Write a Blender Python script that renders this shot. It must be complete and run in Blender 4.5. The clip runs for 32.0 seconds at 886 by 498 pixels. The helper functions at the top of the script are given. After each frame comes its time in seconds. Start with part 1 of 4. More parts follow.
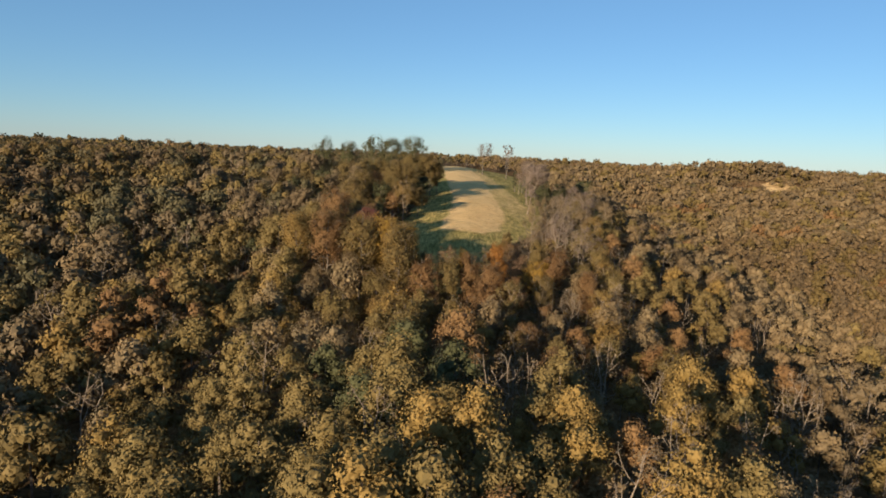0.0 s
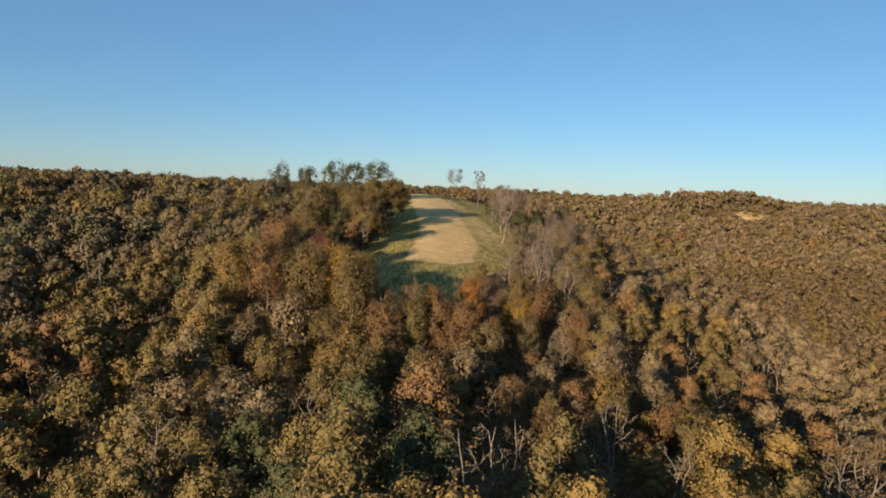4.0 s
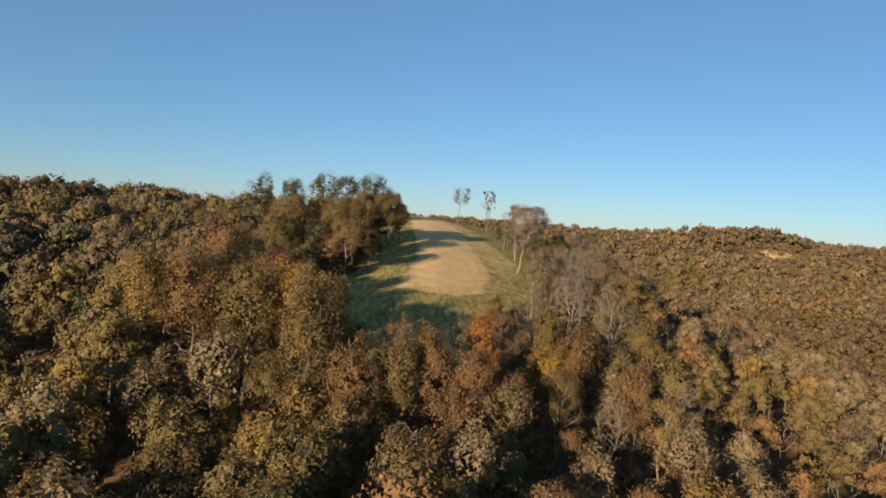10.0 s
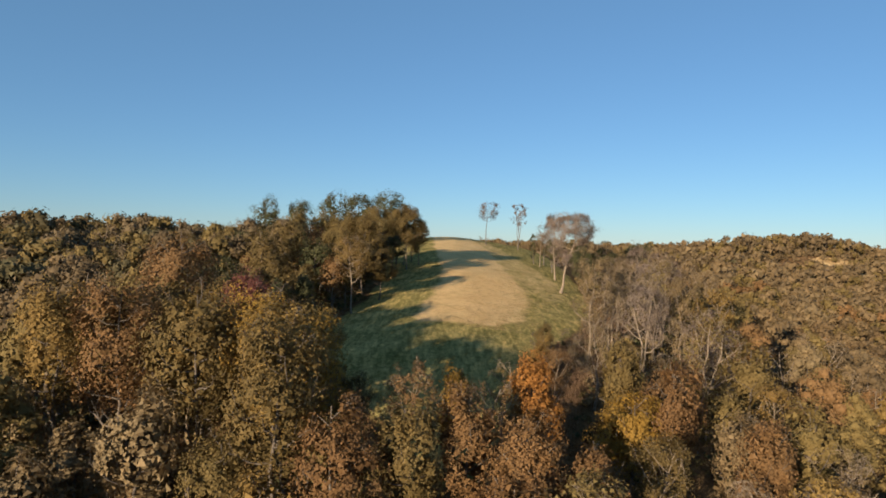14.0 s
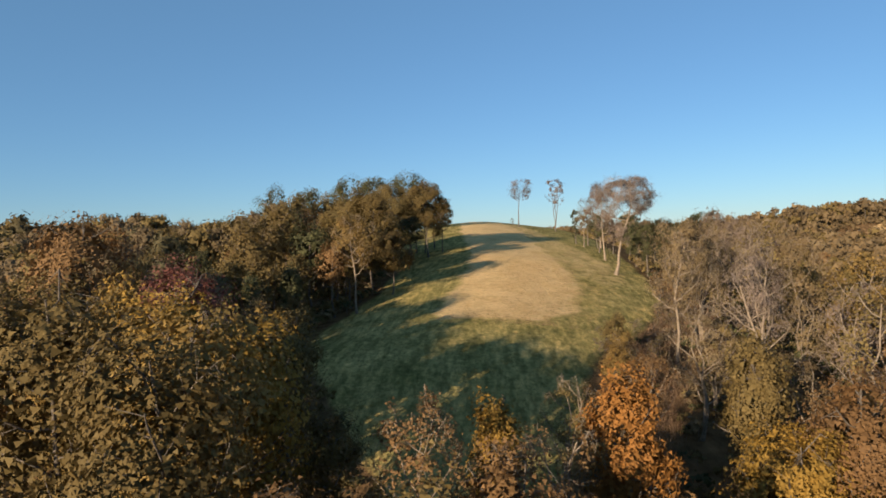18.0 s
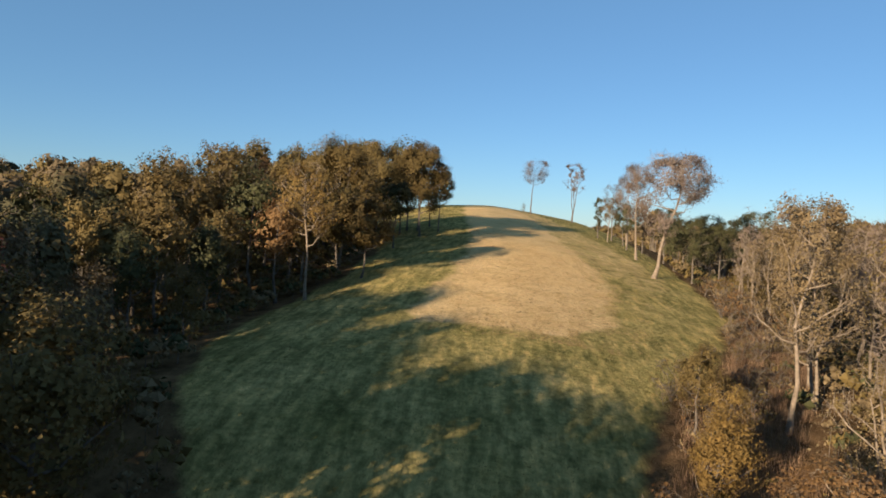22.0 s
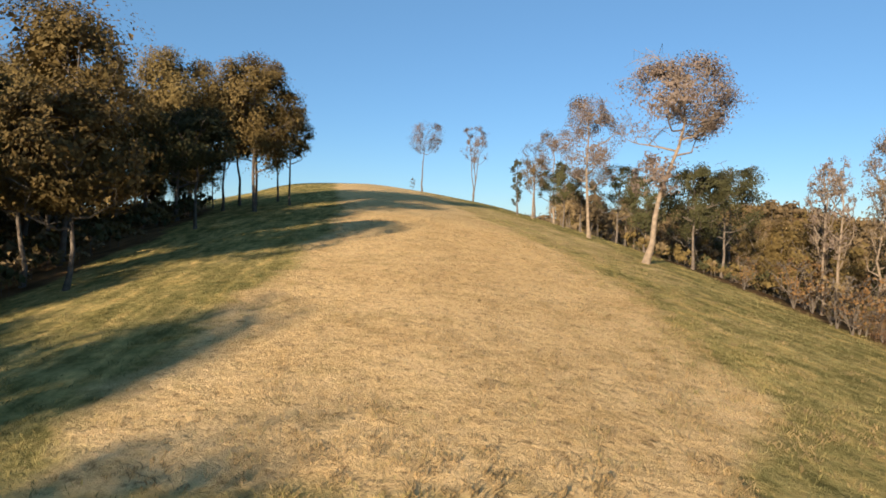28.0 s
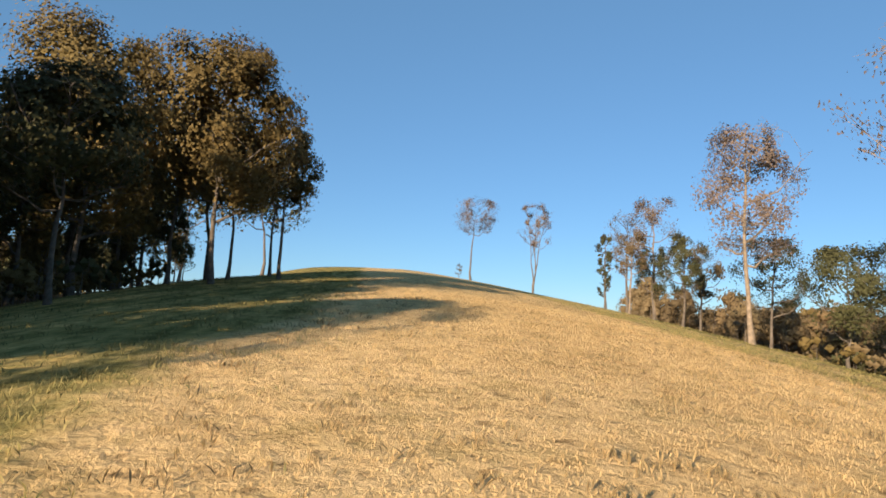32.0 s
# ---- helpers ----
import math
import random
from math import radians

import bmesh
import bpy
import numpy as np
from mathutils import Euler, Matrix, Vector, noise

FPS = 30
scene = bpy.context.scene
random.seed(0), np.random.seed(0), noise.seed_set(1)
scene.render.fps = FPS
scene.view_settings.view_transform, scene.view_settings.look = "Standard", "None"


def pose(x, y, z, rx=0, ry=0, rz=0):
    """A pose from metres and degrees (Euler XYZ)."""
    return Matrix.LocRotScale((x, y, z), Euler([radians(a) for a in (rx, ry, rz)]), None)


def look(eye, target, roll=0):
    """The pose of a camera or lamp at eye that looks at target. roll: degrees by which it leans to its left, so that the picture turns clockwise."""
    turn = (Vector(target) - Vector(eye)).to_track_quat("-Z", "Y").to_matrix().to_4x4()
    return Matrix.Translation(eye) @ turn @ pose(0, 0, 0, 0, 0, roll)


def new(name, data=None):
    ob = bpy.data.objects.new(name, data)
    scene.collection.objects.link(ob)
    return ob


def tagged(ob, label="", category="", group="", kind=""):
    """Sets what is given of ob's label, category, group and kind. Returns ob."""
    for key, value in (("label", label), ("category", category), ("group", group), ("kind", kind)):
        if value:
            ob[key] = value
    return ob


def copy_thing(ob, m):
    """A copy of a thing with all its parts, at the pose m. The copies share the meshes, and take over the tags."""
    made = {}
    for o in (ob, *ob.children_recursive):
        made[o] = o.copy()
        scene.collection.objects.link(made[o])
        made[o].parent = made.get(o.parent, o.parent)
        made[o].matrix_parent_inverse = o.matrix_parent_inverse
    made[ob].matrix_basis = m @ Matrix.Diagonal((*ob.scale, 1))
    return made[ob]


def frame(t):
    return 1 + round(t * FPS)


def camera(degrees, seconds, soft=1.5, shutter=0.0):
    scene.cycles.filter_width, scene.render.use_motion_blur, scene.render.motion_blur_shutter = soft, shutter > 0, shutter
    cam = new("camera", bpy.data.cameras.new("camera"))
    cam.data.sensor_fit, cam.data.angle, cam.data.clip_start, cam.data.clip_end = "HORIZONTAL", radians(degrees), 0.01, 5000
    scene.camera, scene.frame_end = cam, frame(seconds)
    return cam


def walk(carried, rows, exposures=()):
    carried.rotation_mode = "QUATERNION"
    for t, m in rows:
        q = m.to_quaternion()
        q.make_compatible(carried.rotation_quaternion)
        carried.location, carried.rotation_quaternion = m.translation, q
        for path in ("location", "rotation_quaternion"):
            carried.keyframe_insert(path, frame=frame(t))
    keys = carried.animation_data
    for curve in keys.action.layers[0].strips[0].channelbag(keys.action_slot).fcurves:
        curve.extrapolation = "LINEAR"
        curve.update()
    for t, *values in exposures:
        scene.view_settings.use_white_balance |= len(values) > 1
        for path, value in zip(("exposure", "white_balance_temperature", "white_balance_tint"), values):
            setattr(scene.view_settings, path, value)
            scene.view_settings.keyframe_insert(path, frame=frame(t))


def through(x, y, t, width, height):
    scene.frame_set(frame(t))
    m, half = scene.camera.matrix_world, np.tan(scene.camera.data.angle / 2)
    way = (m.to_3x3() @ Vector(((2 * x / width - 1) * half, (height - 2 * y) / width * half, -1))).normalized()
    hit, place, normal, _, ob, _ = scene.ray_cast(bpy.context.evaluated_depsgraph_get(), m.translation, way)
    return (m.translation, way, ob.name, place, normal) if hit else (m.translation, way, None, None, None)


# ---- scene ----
import itertools

cam = camera(68.0, 32.0, soft=1.75)
PATH = [
    (0, (-0.196, -17.611, 2.261), (-0.263, -15.633, 1.974), 2.6),
    (1, (-0.166, -12.606, 1.607), (-0.194, -10.617, 1.404), 2.7),
    (2, (-0.115, -7.581, 0.92), (-0.12, -5.591, 0.728), 1.7),
    (3, (-0.036, -2.527, 0.279), (-0.024, -0.535, 0.098), 0.7),
    (3.5, (-0.017, 0.001, 0.001), (-0.005, 1.992, -0.185), 2.1),
    (5.5, (0.237, 10.15, -1.28), (0.263, 12.144, -1.432), 2.8),
    (6, (0.215, 12.566, -1.538), (0.246, 14.561, -1.667), 2.8),
    (6.5, (0.22, 15.106, -1.892), (0.269, 17.101, -2.01), 3.1),
    (7, (0.396, 17.938, -2.296), (0.45, 19.934, -2.41), 3.8),
    (7.5, (0.61, 20.783, -2.62), (0.651, 22.78, -2.72), 3.6),
    (8, (0.638, 23.367, -2.977), (0.667, 25.364, -3.075), 4.2),
    (8.5, (0.757, 26.104, -3.305), (0.779, 28.102, -3.397), 4.5),
    (9, (1.044, 29.042, -3.698), (1.046, 31.04, -3.786), 4.2),
    (9.5, (0.801, 31.32, -3.959), (0.786, 33.318, -4.053), 4.3),
    (10, (0.633, 33.794, -4.177), (0.636, 35.792, -4.265), 4.2),
    (10.5, (0.623, 36.455, -4.461), (0.646, 38.453, -4.541), 3.8),
    (11, (0.81, 39.847, -4.776), (0.832, 41.846, -4.845), 4.2),
    (11.5, (0.838, 42.991, -4.989), (0.844, 44.99, -5.048), 3.7),
    (12, (0.778, 45.699, -5.148), (0.792, 47.698, -5.196), 4.4),
    (12.5, (0.797, 48.848, -5.397), (0.787, 50.847, -5.43), 4.6),
    (13, (0.805, 51.855, -5.681), (0.761, 53.854, -5.678), 1.9),
    (13.5, (0.756, 54.295, -5.936), (0.682, 56.294, -5.945), 2.3),
    (14, (0.665, 56.911, -6.102), (0.583, 58.909, -6.116), 1.4),
    (14.5, (0.572, 59.311, -6.291), (0.481, 61.309, -6.312), 1.3),
    (16.5, (0.485, 70.349, -7.451), (0.307, 72.341, -7.468), -1.9),
    (17, (0.38, 73.022, -7.729), (0.203, 75.014, -7.745), -3.3),
    (17.5, (0.379, 75.597, -8.021), (0.197, 77.589, -8.051), -2.3),
    (18, (0.365, 78.287, -8.227), (0.189, 80.279, -8.26), -1.9),
    (18.5, (0.361, 81.14, -8.469), (0.188, 83.133, -8.503), -1.7),
    (19, (0.304, 83.984, -8.794), (0.128, 85.976, -8.833), 1.5),
    (19.5, (0.324, 86.872, -9.105), (0.141, 88.863, -9.139), 2.8),
    (20, (0.23, 89.601, -9.317), (0.03, 91.59, -9.358), 4.8),
    (20.5, (0.104, 92.451, -9.474), (-0.113, 94.439, -9.516), 3.7),
    (21, (0.037, 94.936, -9.583), (-0.176, 96.924, -9.634), 3.2),
    (21.5, (-0.021, 97.585, -9.747), (-0.224, 99.574, -9.807), 3.4),
    (22, (-0.175, 100.366, -9.865), (-0.363, 102.356, -9.935), 3.2),
    (22.5, (-0.238, 103.292, -10.071), (-0.407, 105.284, -10.145), 1.6),
    (23, (-0.272, 106.186, -10.246), (-0.421, 108.179, -10.317), -1.7),
    (23.5, (-0.444, 109.227, -10.57), (-0.514, 111.222, -10.689), 0.7),
    (24, (-0.531, 112.28, -10.781), (-0.569, 114.276, -10.897), -0.4),
    (24.5, (-0.636, 115.158, -10.909), (-0.649, 117.154, -11.029), -1.6),
    (25, (-0.754, 118.131, -11.093), (-0.738, 120.127, -11.218), -1.2),
    (25.5, (-0.83, 121.107, -11.239), (-0.787, 123.102, -11.366), -2.1),
    (27.5, (-0.975, 132.706, -12.319), (-0.825, 134.698, -12.417), 0.4),
    (28, (-1.104, 135.596, -12.489), (-0.932, 137.587, -12.556), 1.3),
    (28.5, (-1.098, 138.608, -12.71), (-0.915, 140.6, -12.738), 1.6),
    (29, (-1.095, 141.678, -12.878), (-0.914, 143.67, -12.869), 2.4),
    (29.5, (-1.148, 144.732, -13.012), (-0.979, 146.724, -12.952), 1.3),
    (30, (-1.149, 147.731, -13.148), (-1.006, 149.724, -13.05), 0.5),
    (30.5, (-1.206, 150.578, -13.222), (-1.084, 152.571, -13.105), 0.7),
    (31, (-1.219, 153.427, -13.285), (-1.118, 155.418, -13.125), 0.7),
    (31.5, (-1.345, 156.408, -13.157), (-1.266, 158.397, -12.955), 1.1),
    (32, (-1.459, 159.309, -13.082), (-1.411, 161.295, -12.849), 2.8),
]
walk(cam, [(t, look(eye, target, roll)) for t, eye, target, roll in PATH], [(0, 1.05, 5800, 10), (3, 1.0, 5800, 10), (6, 0.95, 5800, 10), (17, 1.0, 5800, 10), (23, 1.12, 5800, 10), (25, 1.17, 5800, 10), (28, 1.21, 5800, 10), (32, 1.22, 5800, 10)])

# ---- sky and sun: low evening sun from behind and to one side, clear sky ----
SUN_EL, SUN_AZ = radians(11.8), radians(31.2)  # the light travels towards +y, turned to +x
world = bpy.data.worlds.new("world")
scene.world = world
world.use_nodes = True
wn = world.node_tree
sky = wn.nodes.new("ShaderNodeTexSky")
sky.sky_type, sky.sun_disc = "NISHITA", False
sky.sun_elevation, sky.sun_rotation = SUN_EL, math.pi + SUN_AZ
sky.altitude, sky.air_density, sky.dust_density, sky.ozone_density = 300, 0.9, 0.05, 3.3
wn.nodes["Background"].inputs["Strength"].default_value = 0.068
haze = wn.nodes.new("ShaderNodeMix")  # a thin even haze evens out the clear sky
haze.data_type = "RGBA"
haze.inputs[0].default_value = 0.38
haze.inputs[7].default_value = (1.42, 2.6, 3.4, 1)
wn.links.new(sky.outputs[0], haze.inputs[6])
wn.links.new(haze.outputs[2], wn.nodes["Background"].inputs["Color"])
sun = new("sun", bpy.data.lights.new("sun", "SUN"))
sun.data.energy, sun.data.angle, sun.data.color = 5.0, radians(0.55), (1.0, 0.77, 0.50)
ray = Vector((math.sin(SUN_AZ) * math.cos(SUN_EL), math.cos(SUN_AZ) * math.cos(SUN_EL), -math.sin(SUN_EL)))
sun.rotation_mode = "QUATERNION"
sun.rotation_quaternion = ray.to_track_quat("-Z", "Y")


# ---- materials ----
def material(name, rough=0.9):
    m = bpy.data.materials.new(name)
    m.use_nodes = True
    nt = m.node_tree
    p = nt.nodes["Principled BSDF"]
    p.inputs["Roughness"].default_value = rough
    p.inputs["Specular IOR Level"].default_value = 0.2
    return m, nt, p


def noise_node(nt, scale, detail=4.0, rough=0.6, space="Object"):
    co = nt.nodes.new("ShaderNodeTexCoord")
    n = nt.nodes.new("ShaderNodeTexNoise")
    n.inputs["Scale"].default_value, n.inputs["Detail"].default_value = scale, detail
    n.inputs["Roughness"].default_value = rough
    nt.links.new(co.outputs[space], n.inputs["Vector"])
    return n


def ramp(nt, source, stops):
    r = nt.nodes.new("ShaderNodeValToRGB")
    while len(r.color_ramp.elements) < len(stops):
        r.color_ramp.elements.new(0.5)
    for e, (at, col) in zip(r.color_ramp.elements, stops):
        e.position, e.color = at, (*col, 1)
    nt.links.new(source, r.inputs[0])
    return r.outputs[0]


def blend(nt, fac, a, b, kind="MIX"):
    m = nt.nodes.new("ShaderNodeMix")
    m.data_type, m.blend_type = "RGBA", kind
    for sock, value in ((m.inputs[0], fac), (m.inputs[6], a), (m.inputs[7], b)):
        if isinstance(value, (int, float)):
            sock.default_value = value
        elif isinstance(value, tuple):
            sock.default_value = (*value, 1)
        else:
            nt.links.new(value, sock)
    return m.outputs[2]


def math_node(nt, op, a, b):
    m = nt.nodes.new("ShaderNodeMath")
    m.operation = op
    m.use_clamp = True
    for sock, value in zip(m.inputs, (a, b)):
        if isinstance(value, (int, float)):
            sock.default_value = value
        else:
            nt.links.new(value, sock)
    return m.outputs[0]


def leaf_material(name, dark, mid, light, through=0.17):
    """Autumn leaves: every leaf its own shade between three, each tree a little off its neighbour, some light shining through."""
    m, nt, p = material(name, 0.75)
    geo = nt.nodes.new("ShaderNodeNewGeometry")
    col = ramp(nt, geo.outputs["Random Per Island"], [(0.0, dark), (0.5, mid), (1.0, light)])
    info = nt.nodes.new("ShaderNodeObjectInfo")
    tone = ramp(nt, info.outputs["Random"], [(0.0, (0.78, 0.74, 0.70)), (1.0, (1.12, 1.12, 1.1))])
    col = blend(nt, 1.0, col, tone, "MULTIPLY")
    patch = noise_node(nt, 0.45, 3)
    col = blend(nt, 0.45, col, ramp(nt, patch.outputs[0], [(0.35, (0.72, 0.74, 0.70)), (0.65, (1.15, 1.08, 1.0))]), "MULTIPLY")
    nt.links.new(col, p.inputs["Base Color"])
    tr = nt.nodes.new("ShaderNodeBsdfTranslucent")
    nt.links.new(col, tr.inputs[0])
    mix = nt.nodes.new("ShaderNodeMixShader")
    mix.inputs[0].default_value = through
    nt.links.new(p.outputs[0], mix.inputs[1])
    nt.links.new(tr.outputs[0], mix.inputs[2])
    nt.links.new(mix.outputs[0], nt.nodes["Material Output"].inputs[0])
    return m


def bark_material(name, dark, light, scale=3.0):
    m, nt, p = material(name, 0.95)
    n = noise_node(nt, scale, 6, 0.7)
    nt.links.new(ramp(nt, n.outputs[0], [(0.3, dark), (0.7, light)]), p.inputs["Base Color"])
    bump = nt.nodes.new("ShaderNodeBump")
    bump.inputs["Strength"].default_value, bump.inputs["Distance"].default_value = 0.6, 0.04
    fine = noise_node(nt, 14.0, 4)
    nt.links.new(fine.outputs[0], bump.inputs["Height"])
    nt.links.new(bump.outputs[0], p.inputs["Normal"])
    return m


LEAF = {
    "rust": leaf_material("leaf_rust", (0.151, 0.087, 0.036), (0.180, 0.104, 0.043), (0.209, 0.121, 0.050)),
    "gold": leaf_material("leaf_gold", (0.172, 0.113, 0.034), (0.205, 0.134, 0.040), (0.238, 0.155, 0.046)),
    "olive": leaf_material("leaf_olive", (0.124, 0.090, 0.032), (0.148, 0.107, 0.038), (0.172, 0.124, 0.044)),
    "tan": leaf_material("leaf_tan", (0.160, 0.116, 0.060), (0.190, 0.138, 0.072), (0.220, 0.160, 0.084)),
    "green": leaf_material("leaf_green", (0.057, 0.056, 0.024), (0.068, 0.067, 0.028), (0.079, 0.078, 0.032)),
    "amber": leaf_material("leaf_amber", (0.231, 0.108, 0.025), (0.275, 0.128, 0.030), (0.319, 0.148, 0.035)),
    "wine": leaf_material("leaf_wine", (0.126, 0.050, 0.040), (0.150, 0.060, 0.048), (0.174, 0.070, 0.056)),
    "mauve": leaf_material("leaf_mauve", (0.156, 0.119, 0.097), (0.186, 0.142, 0.116), (0.216, 0.165, 0.135)),
    "yellow": leaf_material("leaf_yellow", (0.220, 0.134, 0.025), (0.262, 0.160, 0.030), (0.304, 0.186, 0.035)),
    # dull leaf tones, mostly for the far woods, greyed in place of distance haze
    "dun": leaf_material("leaf_dun_hazed", (0.141, 0.099, 0.050), (0.168, 0.118, 0.060), (0.195, 0.137, 0.070)),
    "umber": leaf_material("leaf_umber", (0.109, 0.080, 0.044), (0.130, 0.095, 0.052), (0.151, 0.110, 0.060)),
    "moss": leaf_material("leaf_moss_hazed", (0.084, 0.071, 0.035), (0.100, 0.085, 0.042), (0.116, 0.099, 0.049)),
}
LEAF_ORDER = list(LEAF)
BARK = bark_material("bark_grey_brown", (0.055, 0.043, 0.034), (0.19, 0.155, 0.12))
BARK_PALE = bark_material("bark_pale", (0.115, 0.088, 0.062), (0.31, 0.238, 0.168))

ground_mat, nt, p = material("land_cover", 1.0)
p.inputs["Specular IOR Level"].default_value = 0.0
att_tan = nt.nodes.new("ShaderNodeAttribute")
att_tan.attribute_name = "dry"
att_grass = nt.nodes.new("ShaderNodeAttribute")
att_grass.attribute_name = "grass"
fine, mid_n, big = noise_node(nt, 3.2, 6, 0.75), noise_node(nt, 0.55, 5, 0.65), noise_node(nt, 0.2, 4, 0.6)
floor_c = ramp(nt, mid_n.outputs[0], [(0.3, (0.060, 0.038, 0.019)), (0.7, (0.23, 0.140, 0.068))])
green_c = blend(nt, mid_n.outputs[0], ramp(nt, fine.outputs[0], [(0.3, (0.122, 0.110, 0.038)), (0.7, (0.34, 0.278, 0.106))]),
                ramp(nt, big.outputs[0], [(0.3, (0.166, 0.146, 0.050)), (0.7, (0.50, 0.380, 0.160))]))
tufty, rows_n = noise_node(nt, 1.7, 6, 0.7), noise_node(nt, 1.0, 5, 0.65)
along = nt.nodes.new("ShaderNodeMapping")  # tussocks drawn out along the mower's way
along.inputs["Scale"].default_value = (1.5, 0.28, 1.0)
co = nt.nodes.new("ShaderNodeTexCoord")
nt.links.new(co.outputs["Object"], along.inputs["Vector"])
nt.links.new(along.outputs[0], rows_n.inputs["Vector"])
green_c = blend(nt, 0.7, green_c, ramp(nt, tufty.outputs[0], [(0.36, (0.55, 0.58, 0.50)), (0.50, (1.05, 1.05, 1.0)), (0.66, (1.55, 1.38, 1.32))]), "MULTIPLY")
green_c = blend(nt, 1.0, green_c, ramp(nt, rows_n.outputs[0], [(0.38, (0.64, 0.66, 0.62)), (0.52, (1.05, 1.05, 1.0)), (0.66, (1.7, 1.5, 1.4))]), "MULTIPLY")
dry_c = blend(nt, 0.55, ramp(nt, fine.outputs[0], [(0.30, (0.42, 0.258, 0.090)), (0.48, (0.63, 0.418, 0.185)), (0.68, (0.76, 0.540, 0.270))]),
              ramp(nt, big.outputs[0], [(0.3, (0.56, 0.362, 0.155)), (0.7, (0.79, 0.565, 0.285))]))
weedy = noise_node(nt, 0.75, 5, 0.7)
dry_c = blend(nt, ramp(nt, weedy.outputs[0], [(0.52, (0, 0, 0)), (0.72, (0.65, 0.65, 0.65))]), dry_c, (0.27, 0.20, 0.065))
clods = noise_node(nt, 3.6, 5, 0.62)
dry_c = blend(nt, ramp(nt, clods.outputs[0], [(0.57, (0, 0, 0)), (0.66, (0.75, 0.75, 0.75))]), dry_c, (0.24, 0.150, 0.065))
ragged = math_node(nt, "SUBTRACT", math_node(nt, "ADD", att_tan.outputs["Fac"], math_node(nt, "MULTIPLY", mid_n.outputs[0], 0.5)), 0.25)
dry_mask = ramp(nt, ragged, [(0.40, (0, 0, 0)), (0.60, (1, 1, 1))])
ragged2 = math_node(nt, "SUBTRACT", math_node(nt, "ADD", att_grass.outputs["Fac"], math_node(nt, "MULTIPLY", mid_n.outputs[0], 0.5)), 0.25)
grass_mask = ramp(nt, ragged2, [(0.40, (0, 0, 0)), (0.60, (1, 1, 1))])
col = blend(nt, dry_mask, blend(nt, grass_mask, floor_c, green_c), dry_c)
nt.links.new(col, p.inputs["Base Color"])
bump = nt.nodes.new("ShaderNodeBump")
bump.inputs["Strength"].default_value, bump.inputs["Distance"].default_value = 0.8, 0.16
nt.links.new(fine.outputs[0], bump.inputs["Height"])
lumps = noise_node(nt, 1.1, 4, 0.6)
swell = nt.nodes.new("ShaderNodeBump")
swell.inputs["Strength"].default_value, swell.inputs["Distance"].default_value = 0.55, 0.34
nt.links.new(lumps.outputs[0], swell.inputs["Height"])
nt.links.new(swell.outputs[0], bump.inputs["Normal"])
nt.links.new(bump.outputs[0], p.inputs["Normal"])


def blade_material(name, dark, light):
    m, nt, p = material(name, 0.9)
    geo = nt.nodes.new("ShaderNodeNewGeometry")
    nt.links.new(ramp(nt, geo.outputs["Random Per Island"], [(0, dark), (1, light)]), p.inputs["Base Color"])
    return m


BLADE_DRY = blade_material("blade_dry", (0.38, 0.252, 0.108), (0.52, 0.362, 0.168))
BLADE_CLOD = blade_material("blade_clod", (0.11, 0.076, 0.034), (0.35, 0.245, 0.112))
BLADE_STALK = blade_material("blade_stalk", (0.09, 0.053, 0.030), (0.23, 0.145, 0.085))
BLADE_WEED = blade_material("blade_weed", (0.17, 0.115, 0.045), (0.30, 0.21, 0.09))
BLADE_GREEN = blade_material("blade_green", (0.070, 0.072, 0.022), (0.30, 0.235, 0.085))


# ---- meshes ----
def quad_mesh(name, verts, quads, mats, index=None, smooth=False):
    me = bpy.data.meshes.new(name)
    verts, quads = np.asarray(verts, np.float32), np.asarray(quads, np.int32)
    me.vertices.add(len(verts))
    me.vertices.foreach_set("co", verts.ravel())
    me.loops.add(quads.size)
    me.loops.foreach_set("vertex_index", quads.ravel())
    me.polygons.add(len(quads))
    me.polygons.foreach_set("loop_start", np.arange(0, quads.size, quads.shape[1], dtype=np.int32))
    for m in mats:
        me.materials.append(m)
    if index is not None:
        me.polygons.foreach_set("material_index", np.asarray(index, np.int32))
    me.polygons.foreach_set("use_smooth", np.full(len(quads), smooth))
    me.update(calc_edges=True)
    return me


def tube(points, radii, sides):
    pts, radii = np.asarray(points, float), np.asarray(radii, float)
    way = np.gradient(pts, axis=0)
    way /= np.linalg.norm(way, axis=1)[:, None] + 1e-9
    ref = np.where(np.abs(way[:, 2:3]) > 0.9, [[1.0, 0, 0]], [[0, 0, 1.0]])
    a = np.cross(way, ref)
    a /= np.linalg.norm(a, axis=1)[:, None] + 1e-9
    b = np.cross(way, a)
    ang = np.linspace(0, 2 * math.pi, sides, endpoint=False)
    ring = pts[:, None] + radii[:, None, None] * (np.cos(ang)[None, :, None] * a[:, None] + np.sin(ang)[None, :, None] * b[:, None])
    n = len(pts)
    i, j = np.meshgrid(np.arange(n - 1), np.arange(sides), indexing="ij")
    k = (j + 1) % sides
    quads = np.stack([i * sides + j, i * sides + k, (i + 1) * sides + k, (i + 1) * sides + j], -1).reshape(-1, 4)
    return ring.reshape(-1, 3), quads


def join(pieces):
    verts, quads, at = [], [], 0
    for v, q in pieces:
        verts.append(v)
        quads.append(q + at)
        at += len(v)
    return np.concatenate(verts), np.concatenate(quads)


